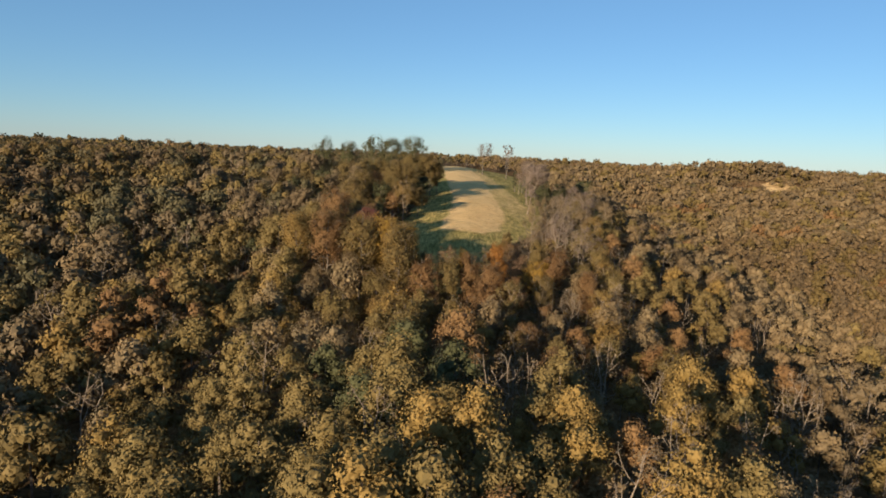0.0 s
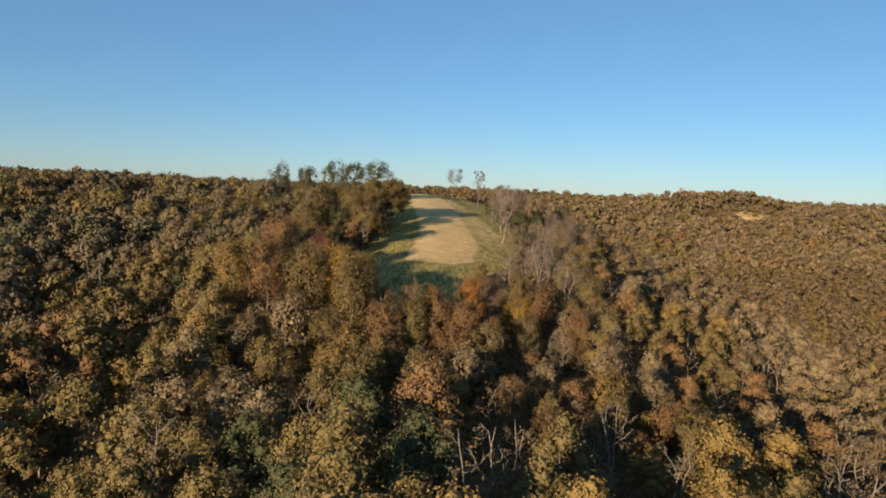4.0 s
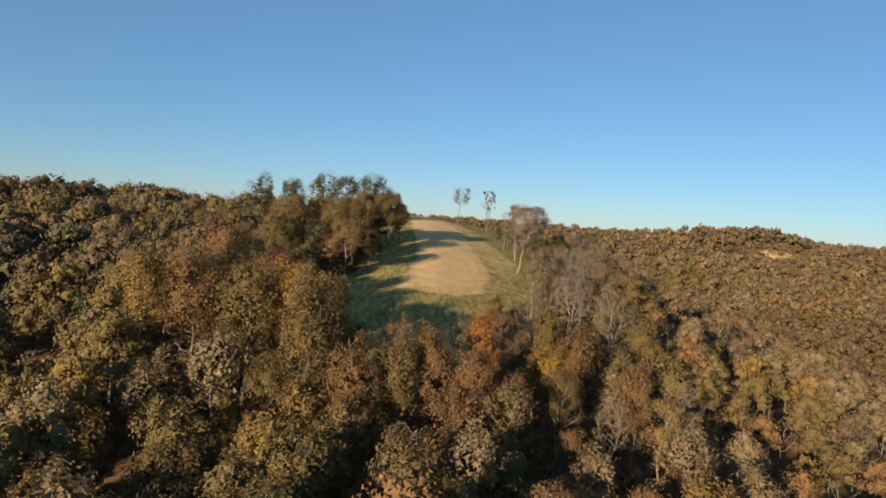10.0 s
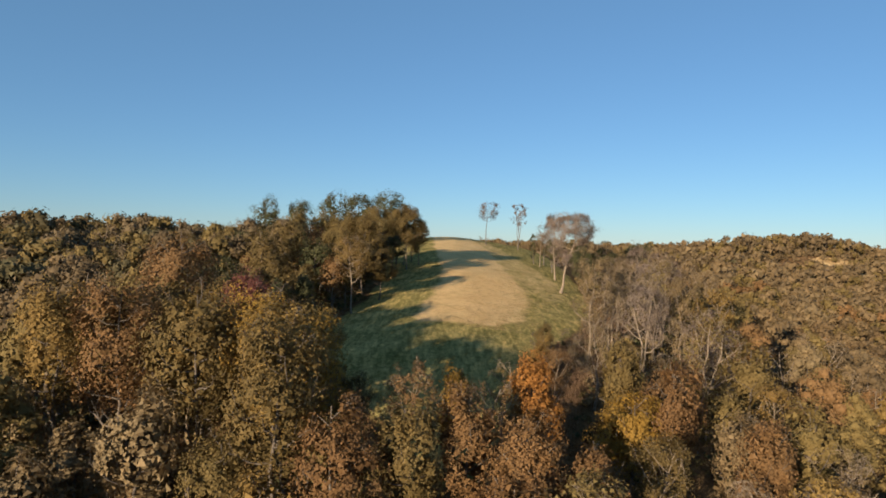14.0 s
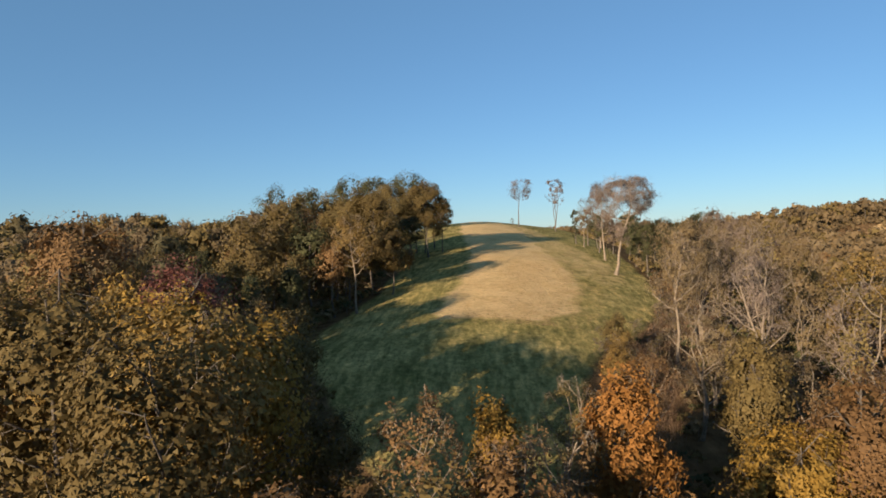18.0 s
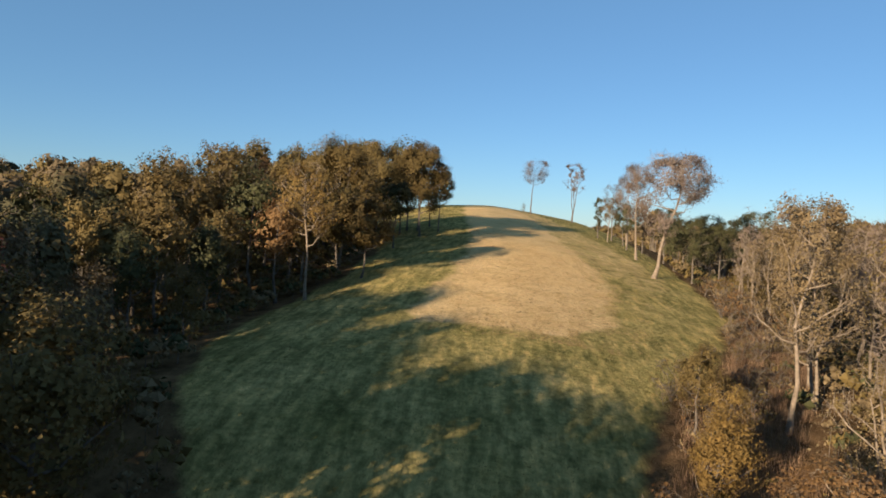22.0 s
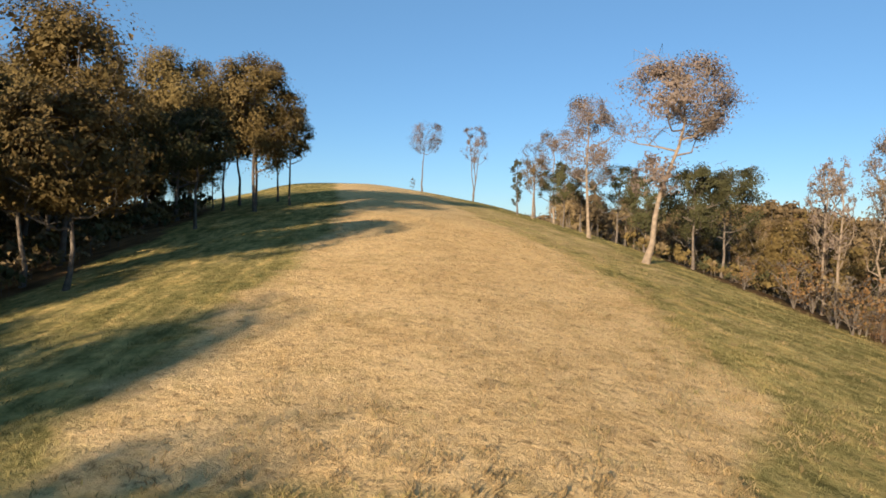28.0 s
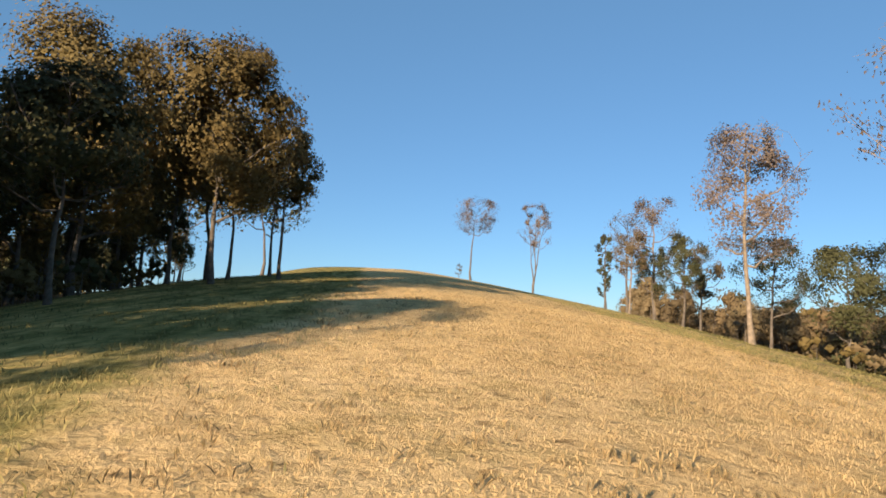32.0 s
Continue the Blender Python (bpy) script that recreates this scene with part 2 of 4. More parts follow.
def leaf_cards(rng, centres, size, outward=None, keep=0.6):
    """Small leaf clumps, each a three-cornered blade, turned at random or partly outwards."""
    n = len(centres)
    nor = rng.normal(size=(n, 3))
    if outward is not None:
        nor = nor * (1 - keep) * 0.8 + outward * keep
    nor /= np.linalg.norm(nor, axis=1)[:, None] + 1e-9
    a = np.cross(nor, rng.normal(size=(n, 3)))
    a /= np.linalg.norm(a, axis=1)[:, None] + 1e-9
    b = np.cross(nor, a)
    s = (size * rng.uniform(0.6, 1.35, n))[:, None]
    w = s * rng.uniform(0.55, 0.9, n)[:, None]
    back = centres - a * s * 0.55
    verts = np.stack([centres + a * s, back + b * w, back - b * w], 1).reshape(-1, 3)
    return verts, np.arange(3 * n).reshape(-1, 3)


def grow(seed, tall, clear, spread, limbs, leaves, leaf, girth, lean=0.3, flat=0.5, twigs=2, puff=0.16, sub=4, rise=(20, 65), stems=1, shell=0.0, fill=0.0):
    """A broadleaf tree: trunk, limbs that bend upwards, branches, twigs, and leaf clumps round the twigs.
    clear: how much of the trunk is bare; spread: the crown's half width; flat: 1 for a broad flat top;
    fill: the share of broad leaf sprays inside the crown."""
    rng = np.random.default_rng(seed)
    stems_wood, wood, nodes = [], [], []
    airy = twigs > 2  # twigs that show between sparse leaves
    heart, room = np.array([0, 0, tall * (0.5 + 0.5 * clear)]), np.array([spread, spread, tall * (1 - clear) * 0.54]) * 0.88

    def within(p):
        out = np.linalg.norm((p - heart) / room)
        return heart + (p - heart) / out if out > 1 else p

    for stem in range(stems):
        n = 9
        h = np.linspace(0, 1, n)
        sway = np.cumsum(rng.normal(0, 1, (n, 2)), 0) * lean * tall * 0.032
        sway -= sway[0]
        if stems > 1:
            out = 2 * math.pi * stem / stems + rng.uniform(0, 1)
            sway += np.outer(h**1.2, [math.cos(out), math.sin(out)]) * spread * 0.45
        trunk = np.column_stack([sway, h * tall * 0.9])
        rad = girth * (1 - 0.82 * h) * (1 + 0.5 * np.exp(-h * 18))
        stems_wood.append(tube(trunk, rad, 8 if leaves > 2000 else 5))
        for i in range(limbs // stems):
            s = ((i + rng.uniform(0.1, 0.9)) / (limbs // stems)) ** 0.85
            t = clear + (0.97 - clear) * s
            start = np.array([np.interp(t, h, trunk[:, k]) for k in range(3)])
            az = 2.4 * i + rng.uniform(-0.6, 0.6) + stem
            prof = (1 - flat) * (math.sin(math.pi * (0.18 + 0.70 * s))) + flat * (0.45 + 0.55 * math.sin(math.pi * min(0.75, 0.2 + 0.55 * s)))
            far = spread * prof * rng.uniform(0.75, 1.15)
            el = radians(rise[0] + (rise[1] - rise[0]) * s + rng.uniform(-10, 10))
            q = np.linspace(0, 1, 5)
            run = far * q * (1 - 0.12 * q)
            up = far * math.tan(min(el, 1.25)) * 0.55 * q**1.35 + 0.05 * far * np.sin(q * 7 + seed + i)
            up = np.minimum(up, max(0.3, tall - start[2]))
            bend = np.cumsum(rng.normal(0, 0.07, 5)) * far * 0.5
            limb = start + np.column_stack([run * math.cos(az) - bend * math.sin(az), run * math.sin(az) + bend * math.cos(az), up])
            limb[2:] = [within(p) for p in limb[2:]]
            r0 = np.interp(t, h, rad) * 0.62
            wood.append(tube(limb, r0 * (1 - 0.8 * q) + 0.012, 5 if leaves > 2000 else 4))
            nodes.append(limb[-1])
            for j in range(sub):
                f = rng.uniform(0.3, 1.0)
                p0 = np.array([np.interp(f, q, limb[:, k]) for k in range(3)])
                d = rng.normal(size=3) * 0.75 + [math.cos(az) * 0.6, math.sin(az) * 0.6, 0.55]
                d /= np.linalg.norm(d)
                length = far * rng.uniform(0.28, 0.55)
                mid = p0 + d * length * 0.5 + rng.normal(0, 0.06, 3) * length
                end = within(p0 + d * length + [0, 0, 0.1 * length])
                wood.append(tube([p0, mid, end] if airy else [p0, end], (np.array([0.36, 0.24, 0.1]) if airy else np.array([0.36, 0.1])) * r0 * (1 - 0.5 * f) + 0.008, 3))
                nodes += [mid, end, end]
                for k in range(twigs):
                    g = rng.uniform(0.3, 1.0)
                    tip0 = p0 + (end - p0) * g
                    tip = within(tip0 + (d + rng.normal(size=3) * 0.8) * length * rng.uniform(0.25, 0.5))
                    if airy:
                        wood.append(tube([tip0, tip], [0.014 + 0.1 * r0, 0.006], 3))
                    nodes += [tip, (tip + tip0) / 2]
    nodes = np.array(nodes)
    pick = rng.integers(0, len(nodes), leaves)
    off = rng.normal(size=(leaves, 3))
    off *= rng.random((leaves, 1)) ** 0.5 / (np.linalg.norm(off, axis=1)[:, None] + 1e-9)
    centre = nodes[pick] + off * puff * spread * 1.9 * [1, 1, 0.75]
    # the crown's lumpy dome: strays drawn in, and a share of the leaves laid along it
    mid = np.array([trunk[5, 0] * 0.7, trunk[5, 1] * 0.7, tall * (0.5 + 0.5 * clear)])
    radii = np.array([spread * rng.uniform(0.95, 1.2), spread * rng.uniform(0.95, 1.2), tall * (1 - clear) * 0.54])
    lumps = rng.normal(size=(13, 3))
    lumps /= np.linalg.norm(lumps, axis=1)[:, None]
    laid = rng.random(leaves) < shell
    way = rng.normal(size=(leaves, 3)) + [0, 0, 0.35]
    way /= np.linalg.norm(way, axis=1)[:, None]
    bulge = 0.54 + 0.54 * np.clip((way @ (lumps * rng.uniform(0.82, 1.0, (13, 1))).T).max(1) * 5 - 3.8, 0, 1)
    dome = mid + way * radii * (bulge * rng.uniform(0.78, 1.0, leaves) ** 0.7)[:, None]
    centre = np.where(laid[:, None], dome, centre)
    way = (centre - mid) / radii
    far_out = np.linalg.norm(way, axis=1) + 1e-9
    reach = 0.74 + 0.34 * np.clip((way / far_out[:, None] @ lumps.T).max(1) * 4 - 2.9, 0, 1)
    pull = np.where(far_out > reach, reach * rng.uniform(0.75, 1.0, leaves) / far_out, 1.0)
    centre = mid + (centre - mid) * pull[:, None]
    # gaps between the boughs
    hole = rng.normal(size=(9, 3))
    hole = mid + hole / np.linalg.norm(hole, axis=1)[:, None] * radii * rng.uniform(0.55, 0.95, (9, 1))
    wide = rng.uniform(0.16, 0.32, 9) * spread
    centre = centre[(np.linalg.norm(centre[:, None] - hole, axis=2) > wide).all(1)]
    outward = (centre - mid) / radii
    outward /= np.linalg.norm(outward, axis=1)[:, None] + 1e-9
    inner = rng.random(len(centre)) < fill
    centre = np.where(inner[:, None], mid + (centre - mid) * 0.84, centre)
    return join(stems_wood), leaf_cards(rng, centre, np.where(inner, 2.1, 1.0) * leaf, outward, 0.66), join(wood)


GOLD = (1 + 5**0.5) / 2
BALL = np.array([p for a in (-1, 1) for b in (-GOLD, GOLD) for p in ((a, b, 0), (0, a, b), (b, 0, a))]) / 1.902
ICO = (BALL, np.array([f for f in itertools.combinations(range(12), 3) if max(np.linalg.norm(BALL[i] - BALL[j]) for i, j in itertools.combinations(f, 2)) < 1.2]))
OCTA = (np.array([(1, 0, 0), (0, 1, 0), (-1, 0, 0), (0, -1, 0), (0, 0, 1.0), (0, 0, -1)]),
        np.array([(0, 1, 4), (1, 2, 4), (2, 3, 4), (3, 0, 4), (1, 0, 5), (2, 1, 5), (3, 2, 5), (0, 3, 5)]))


def crown_of_puffs(seed, tall, spread, leaves, leaf, puffs, smooth=0.84, heart=0.60):
    """A tree of the closed woods seen from afar: a stem and a domed crown of many puffs, each a lumpy heart under leaf clumps."""
    rng = np.random.default_rng(seed)
    turn, out = rng.uniform(0, 6.28, puffs), np.sqrt((np.arange(puffs) + rng.uniform(0, 0.8, puffs)) / puffs)
    top = np.column_stack([np.cos(turn) * out * spread * 0.72, np.sin(turn) * out * spread * 0.72, tall * (0.84 - 0.36 * out**2 + rng.uniform(-0.06, 0.06, puffs))])
    size = rng.uniform(0.30, 0.50, puffs) * spread
    pick = rng.integers(0, puffs, leaves)
    way = rng.normal(size=(leaves, 3))
    way[:, 2] = np.abs(way[:, 2]) * 0.9 - 0.3
    way /= np.linalg.norm(way, axis=1)[:, None]
    centre = top[pick] + way * size[pick][:, None] * rng.uniform(0.66, 1.15, (leaves, 1))
    ball, faces = OCTA if leaf > 0.3 or tall < 3 else ICO
    shake = rng.uniform(0.80, 1.0, (puffs, len(ball), 1))
    core = top[:, None] + ball[None] * size[:, None, None] * heart * shake
    crown = join([leaf_cards(rng, centre, leaf, way, smooth), (core.reshape(-1, 3), (faces[None] + len(ball) * np.arange(puffs)[:, None, None]).reshape(-1, 3))])
    stem = tube([(0, 0, -0.04 * tall), (0, 0.008 * tall, tall * 0.8)], [0.017 * tall, 0.005 * tall], 3)
    stem = stem[0], np.concatenate([stem[1][:, :3], stem[1][:, [0, 2, 3]]])
    return stem, crown


# ---- the lie of the land ----
def knots(v, xs, zs):
    v = np.asarray(v, float)
    return sum(np.interp(v + d, xs, zs) for d in (-6, -3, 0, 3, 6)) / 5


def wave(x, y, scale, seed):
    a = np.sin(x / scale + 1.3 * seed) * np.cos(y / scale * 0.83 + 2.1 * seed)
    b = np.sin((x + y) / scale * 0.61 + 0.7 * seed) * np.cos((x - y) / scale * 0.47 - seed)
    return 0.5 * (a + b)


def height(x, y):
    """The lie of the land: an open ridge climbing ahead, a wooded shoulder, a valley and far hills."""
    x, y = np.asarray(x, float), np.asarray(y, float)
    ridge = knots(y, [-200, 60, 95, 110, 122, 130, 140, 152, 183, 228, 262, 290, 330, 400, 520],
                  [-38, -34, -32, -28, -22, -19.0, -17.2, -15.9, -12.2, -7.7, -4.5, -3.2, -4.5, -12, -25])
    u = x - np.interp(y, [140, 262], [0.5, -6])
    right = np.clip(u, 0, None)
    left = np.clip(-u, 0, None)
    drop = 0.16 * right**2 / (right + 6) + 0.26 * np.clip(right - 22, 0, None) ** 2 / (np.clip(right - 22, 0, None) + 12)
    shoulder = knots(y, [-200, 60, 100, 125, 161, 226, 300, 400, 600],
                     [-42, -39, -32.5, -27, -21.2, -14.2, -14.2, -18, -24])
    mix = np.clip((left - 12) / 45, 0, 1)
    mix = mix * mix * (3 - 2 * mix)
    hill = (ridge - 0.0042 * np.minimum(left, 20) ** 2) * (1 - mix) + shoulder * mix - drop
    hill = hill + 3.6 * np.exp(-((x + 27) ** 2 + (y - 122) ** 2) / 350)
    far = np.hypot(x, y)
    valley = -46 + np.interp(far, [0, 230, 560, 900, 1600, 4000], [0, 0, 27, 28, 22, 0]) + 4 * wave(x, y, 110, 2) * np.clip((far - 250) / 300, 0, 1)
    valley = valley + 5 * np.exp(-(((x - 255) / 95) ** 2 + ((y - 585) / 75) ** 2))
    bank = y - 488 - 0.25 * (x - 226)
    valley = valley + 9.5 / (1 + np.exp(-np.clip(bank, -60, 60) / 3.5)) * np.exp(-((x - 226) / 48) ** 4 - (np.clip(bank, 0, None) / 110) ** 2)
    fade = np.clip((far - 420) / 300, 0, 1)
    hill = hill * (1 - fade) + (valley - 8) * fade
    k = 4.0
    top = k * np.logaddexp(hill / k, valley / k)
    return top + 0.35 * wave(x, y, 9, 5) * np.clip((np.abs(x) - 8) / 10, 0, 1)


STRIP_Y = [145, 150, 158, 166, 178, 195, 210, 242, 275, 300]
STRIP_L = [-6.0, -7.0, -6.0, -5.2, -4.7, -5.2, -6.6, -9.6, -11.5, -13.0]
STRIP_R = [4.6, 8.0, 9.5, 10.3, 10.4, 9.4, 8.0, 6.2, 1.0, -4.0]
OPEN_Y = [112, 120, 131, 136, 140, 148, 161, 169, 181, 200, 230, 262, 300, 340]
OPEN_L = [-4, -9, -15.5, -17.5, -18.5, -19.5, -16.7, -16.0, -16.0, -17.5, -26, -40, -40, -20]
OPEN_R = [2, 4, 7.2, 8.8, 11.2, 15.4, 19.8, 21.5, 22.5, 24, 25, 26, 24, 10]


def band(x, y, ys, low, high, soft):
    """1 inside a band that runs up the ridge, 0 outside, with a soft edge."""
    x, y = x + 0.7 * wave(x, y, 1.9, 3), y + 0.9 * wave(x, y, 2.3, 7)
    a = np.interp(y, ys, low)
    b = np.interp(y, ys, high)
    ends = np.minimum(y - ys[0], ys[-1] - y)
    return np.clip(np.minimum(np.minimum(x - a, b - x), ends) / soft * 0.5 + 0.5, 0, 1)


def cleared(x, y):
    """The cut on the far hillside: pale open ground."""
    e = ((x - 226) / 44) ** 2 + ((y - 479 - 0.25 * (x - 226)) / 20) ** 2
    return np.clip((1.25 - e) * 2, 0, 1)


def spaced(near0, near1, step, far0, far1, growth=1.12):
    mid = list(np.arange(near0, near1 + 1e-6, step))
    lo, hi, s = [near0], [near1], step
    while lo[-1] > far0 or hi[-1] < far1:
        s *= growth
        lo.append(lo[-1] - s)
        hi.append(hi[-1] + s)
    return np.array(lo[:0:-1] + mid + hi[1:])


gx = spaced(-34, 38, 0.9, -4200, 4200, 1.07)
gy = spaced(112, 290, 0.9, -4200, 4400, 1.07)
X, Y = np.meshgrid(gx, gy)
Z = height(X, Y)
rows_n, cols_n = X.shape
i, j = np.meshgrid(np.arange(rows_n - 1), np.arange(cols_n - 1), indexing="ij")
quads = np.stack([i * cols_n + j, i * cols_n + j + 1, (i + 1) * cols_n + j + 1, (i + 1) * cols_n + j], -1).reshape(-1, 4)
land = quad_mesh("ground", np.stack([X, Y, Z], -1).reshape(-1, 3), quads, [ground_mat], smooth=True)
dry = np.maximum(band(X, Y, STRIP_Y, STRIP_L, STRIP_R, 2.6), 0.52 * cleared(X, Y))
verge = np.interp(STRIP_Y, [150, 158, 166, 176, 184, 205, 245], [2.5, 5.0, 8.0, 10.0, 11.0, 11.0, 6.0])
dry = np.maximum(dry, np.interp(Y, [150, 166, 180, 188], [0.36, 0.40, 0.46, 0.50]) * band(X, Y, STRIP_Y, STRIP_L, np.array(STRIP_R) + verge, 2.6))
grass = band(X, Y, OPEN_Y, OPEN_L, OPEN_R, 2.0)
for name, values in (("dry", dry), ("grass", grass)):
    layer = land.attributes.new(name, "FLOAT", "POINT")
    layer.data.foreach_set("value", values.ravel().astype(np.float32))
ground = tagged(new("ground", land), "rolling ridge and valley ground with a mown dry-grass airstrip", "ground", kind="structure")


# ---- trees ----
def part(name, data, parent, label=""):
    ob = new(name, data)
    ob.parent = parent
    return tagged(ob, label)


def tree(name, label, group, spec, leaf, bark, at, turn=0.0, scale=1.0, sink=0.25):
    """A tree with a trunk and a crown of leaves, standing on the ground."""
    stem, crown, limbs = spec
    root = new(name)
    root.location = (at[0], at[1], float(height(at[0], at[1])) - sink)
    root.rotation_euler = (0, 0, turn)
    root.scale = (scale, scale, scale)
    tagged(root, label, "tree", group)
    part("trunk", quad_mesh("trunk", *stem, [bark], smooth=True), root)
    part("branchwork", quad_mesh("branchwork", *limbs, [bark], smooth=True), root)
    part("crown", quad_mesh("crown", *crown, [LEAF[leaf]]), root)
    return root


def lean_to(spec, dx, dy, tall, power=1.3):
    """Leans a grown tree, more towards its top."""
    for v, _ in spec:
        f = np.clip(v[:, 2] / tall, 0, 1) ** power
        v[:, 0] += dx * f
        v[:, 1] += dy * f
    return spec


WORDS = {"rust": "rust-brown", "gold": "golden", "olive": "olive-brown", "tan": "tan", "green": "dark green", "amber": "orange", "wine": "red", "yellow": "golden-yellow", "dun": "dull brown", "umber": "dark brown", "moss": "mossy brown", "mauve": "pinkish-brown"}
RIDGE = "trees along the airstrip"
# the great oak beside the strip
tall_oak = grow(11, 15.9, 0.56, 5.3, 15, 13500, 0.10, 0.24, lean=0.6, flat=0.7, twigs=3, puff=0.095, sub=8, rise=(0, 62), shell=0.0)
skirt = grow(12, 9.0, 0.55, 2.1, 7, 1500, 0.12, 0.06, lean=0.2, flat=0.6, twigs=2, puff=0.2, rise=(-10, 30))
tall_oak = (tall_oak[0], join([tall_oak[1], skirt[1]]), join([tall_oak[2], skirt[2]]))
lean_to(tall_oak, 1.1, 0.4, 10.5)
tree("oak_tree", "tall old oak with a bare leaning trunk and thin russet crown", RIDGE, tall_oak, "mauve", BARK_PALE, (18.1, 183.0))
# lone trees on the crest
lone = grow(21, 13.6, 0.56, 4.1, 12, 3800, 0.105, 0.15, flat=0.9, twigs=3, puff=0.11, sub=5, rise=(5, 60))
lean_to(lone, 1.1, 0, 13.6)
tree("lone_tree", "slender lone tree with a sparse umbrella crown on the grassy crest", RIDGE, lone, "mauve", BARK, (5.6, 262.3))
lone = grow(22, 15.4, 0.42, 3.0, 15, 3200, 0.105, 0.12, flat=0.3, twigs=3, puff=0.09, sub=4, rise=(45, 75), stems=3)
tree("lone_tree", "narrow lone tree with three stems and thin leaves on the crest", RIDGE, lone, "mauve", BARK, (15.6, 263.0))
sapling = grow(23, 2.6, 0.15, 0.7, 8, 260, 0.09, 0.03, flat=0.2, twigs=2, puff=0.2)
tree("sapling", "small leafy sapling beside the lone tree on the crest", RIDGE, sapling, "olive", BARK, (3.6, 261.0))
# the row of trees beyond the oak
ROW = [
    (19.3, 200.5, 15.0, 0.36, 3.8, 3600, "mauve", BARK_PALE, "tall half-bare tree with mauve-brown leaves and pale trunk"),
    (22.6, 227.5, 14.0, 0.40, 3.0, 1700, "mauve", BARK_PALE, "thin tree with a pale trunk and few pinkish leaves"),
    (24.5, 199.0, 8.0, 0.22, 3.4, 2600, "green", BARK, "low spreading dark green tree"),
    (20.2, 214.0, 8.2, 0.30, 2.4, 1500, "green", BARK, "small dull green tree in the row beside the strip"),
    (17.0, 226.0, 8.8, 0.12, 1.2, 900, "green", BARK, "narrow vine-covered dark green tree at the row's end"),
    (18.2, 222.0, 8.4, 0.45, 2.0, 1000, "tan", BARK_PALE, "small tan-leaved tree in the row beside the strip"),
    (19.8, 228.0, 11.5, 0.40, 2.6, 260, "tan", BARK, "nearly bare thin tree with fine twigs"),
    (21.5, 224.0, 8.0, 0.30, 2.2, 1300, "green", BARK, "small dull green tree in the row beside the strip"),
    (23.8, 219.0, 8.5, 0.35, 2.2, 1400, "umber", BARK, "small dark brown tree in the row beside the strip"),
    (25.5, 210.0, 9.5, 0.30, 3.0, 1800, "green", BARK, "rounded dark green tree behind the row"),
    (28.0, 190.5, 10.0, 0.30, 3.6, 3000, "green", BARK, "dark green oak with a leaning trunk"),
    (39.5, 210.3, 15.8, 0.25, 5.0, 3600, "green", BARK, "broad dark green oak on the slope behind the row"),
    (24.0, 187.5, 9.4, 0.25, 3.0, 2200, "green", BARK, "rounded dark green tree behind the tall oak"),
    (30.5, 202.0, 10.5, 0.25, 3.8, 2200, "green", BARK, "dark green oak behind the row"),
    (33.5, 184.0, 8.0, 0.20, 3.4, 1800, "olive", BARK, "low olive tree on the slope"),
    (27.0, 178.0, 5.0, 0.10, 3.2, 1600, "olive", BARK, "low bushy olive tree on the slope"),
]
for n, (x, y, tall, clear, spread, leaves, leaf, bark, label) in enumerate(ROW):
    spec = grow(40 + n, tall, clear, spread, 12, int(leaves * (2.7 if leaf in ("mauve", "tan") else 3.6)), 0.09, 0.04 + 0.0095 * tall, flat=0.4, twigs=3 if leaf in ("mauve", "tan") else 2, puff=0.13 if leaf in ("mauve", "tan") else 0.10, sub=5, shell=0.0)
    tree("row_tree", label, RIDGE, spec, leaf, bark, (x, y), 0.7 * n)
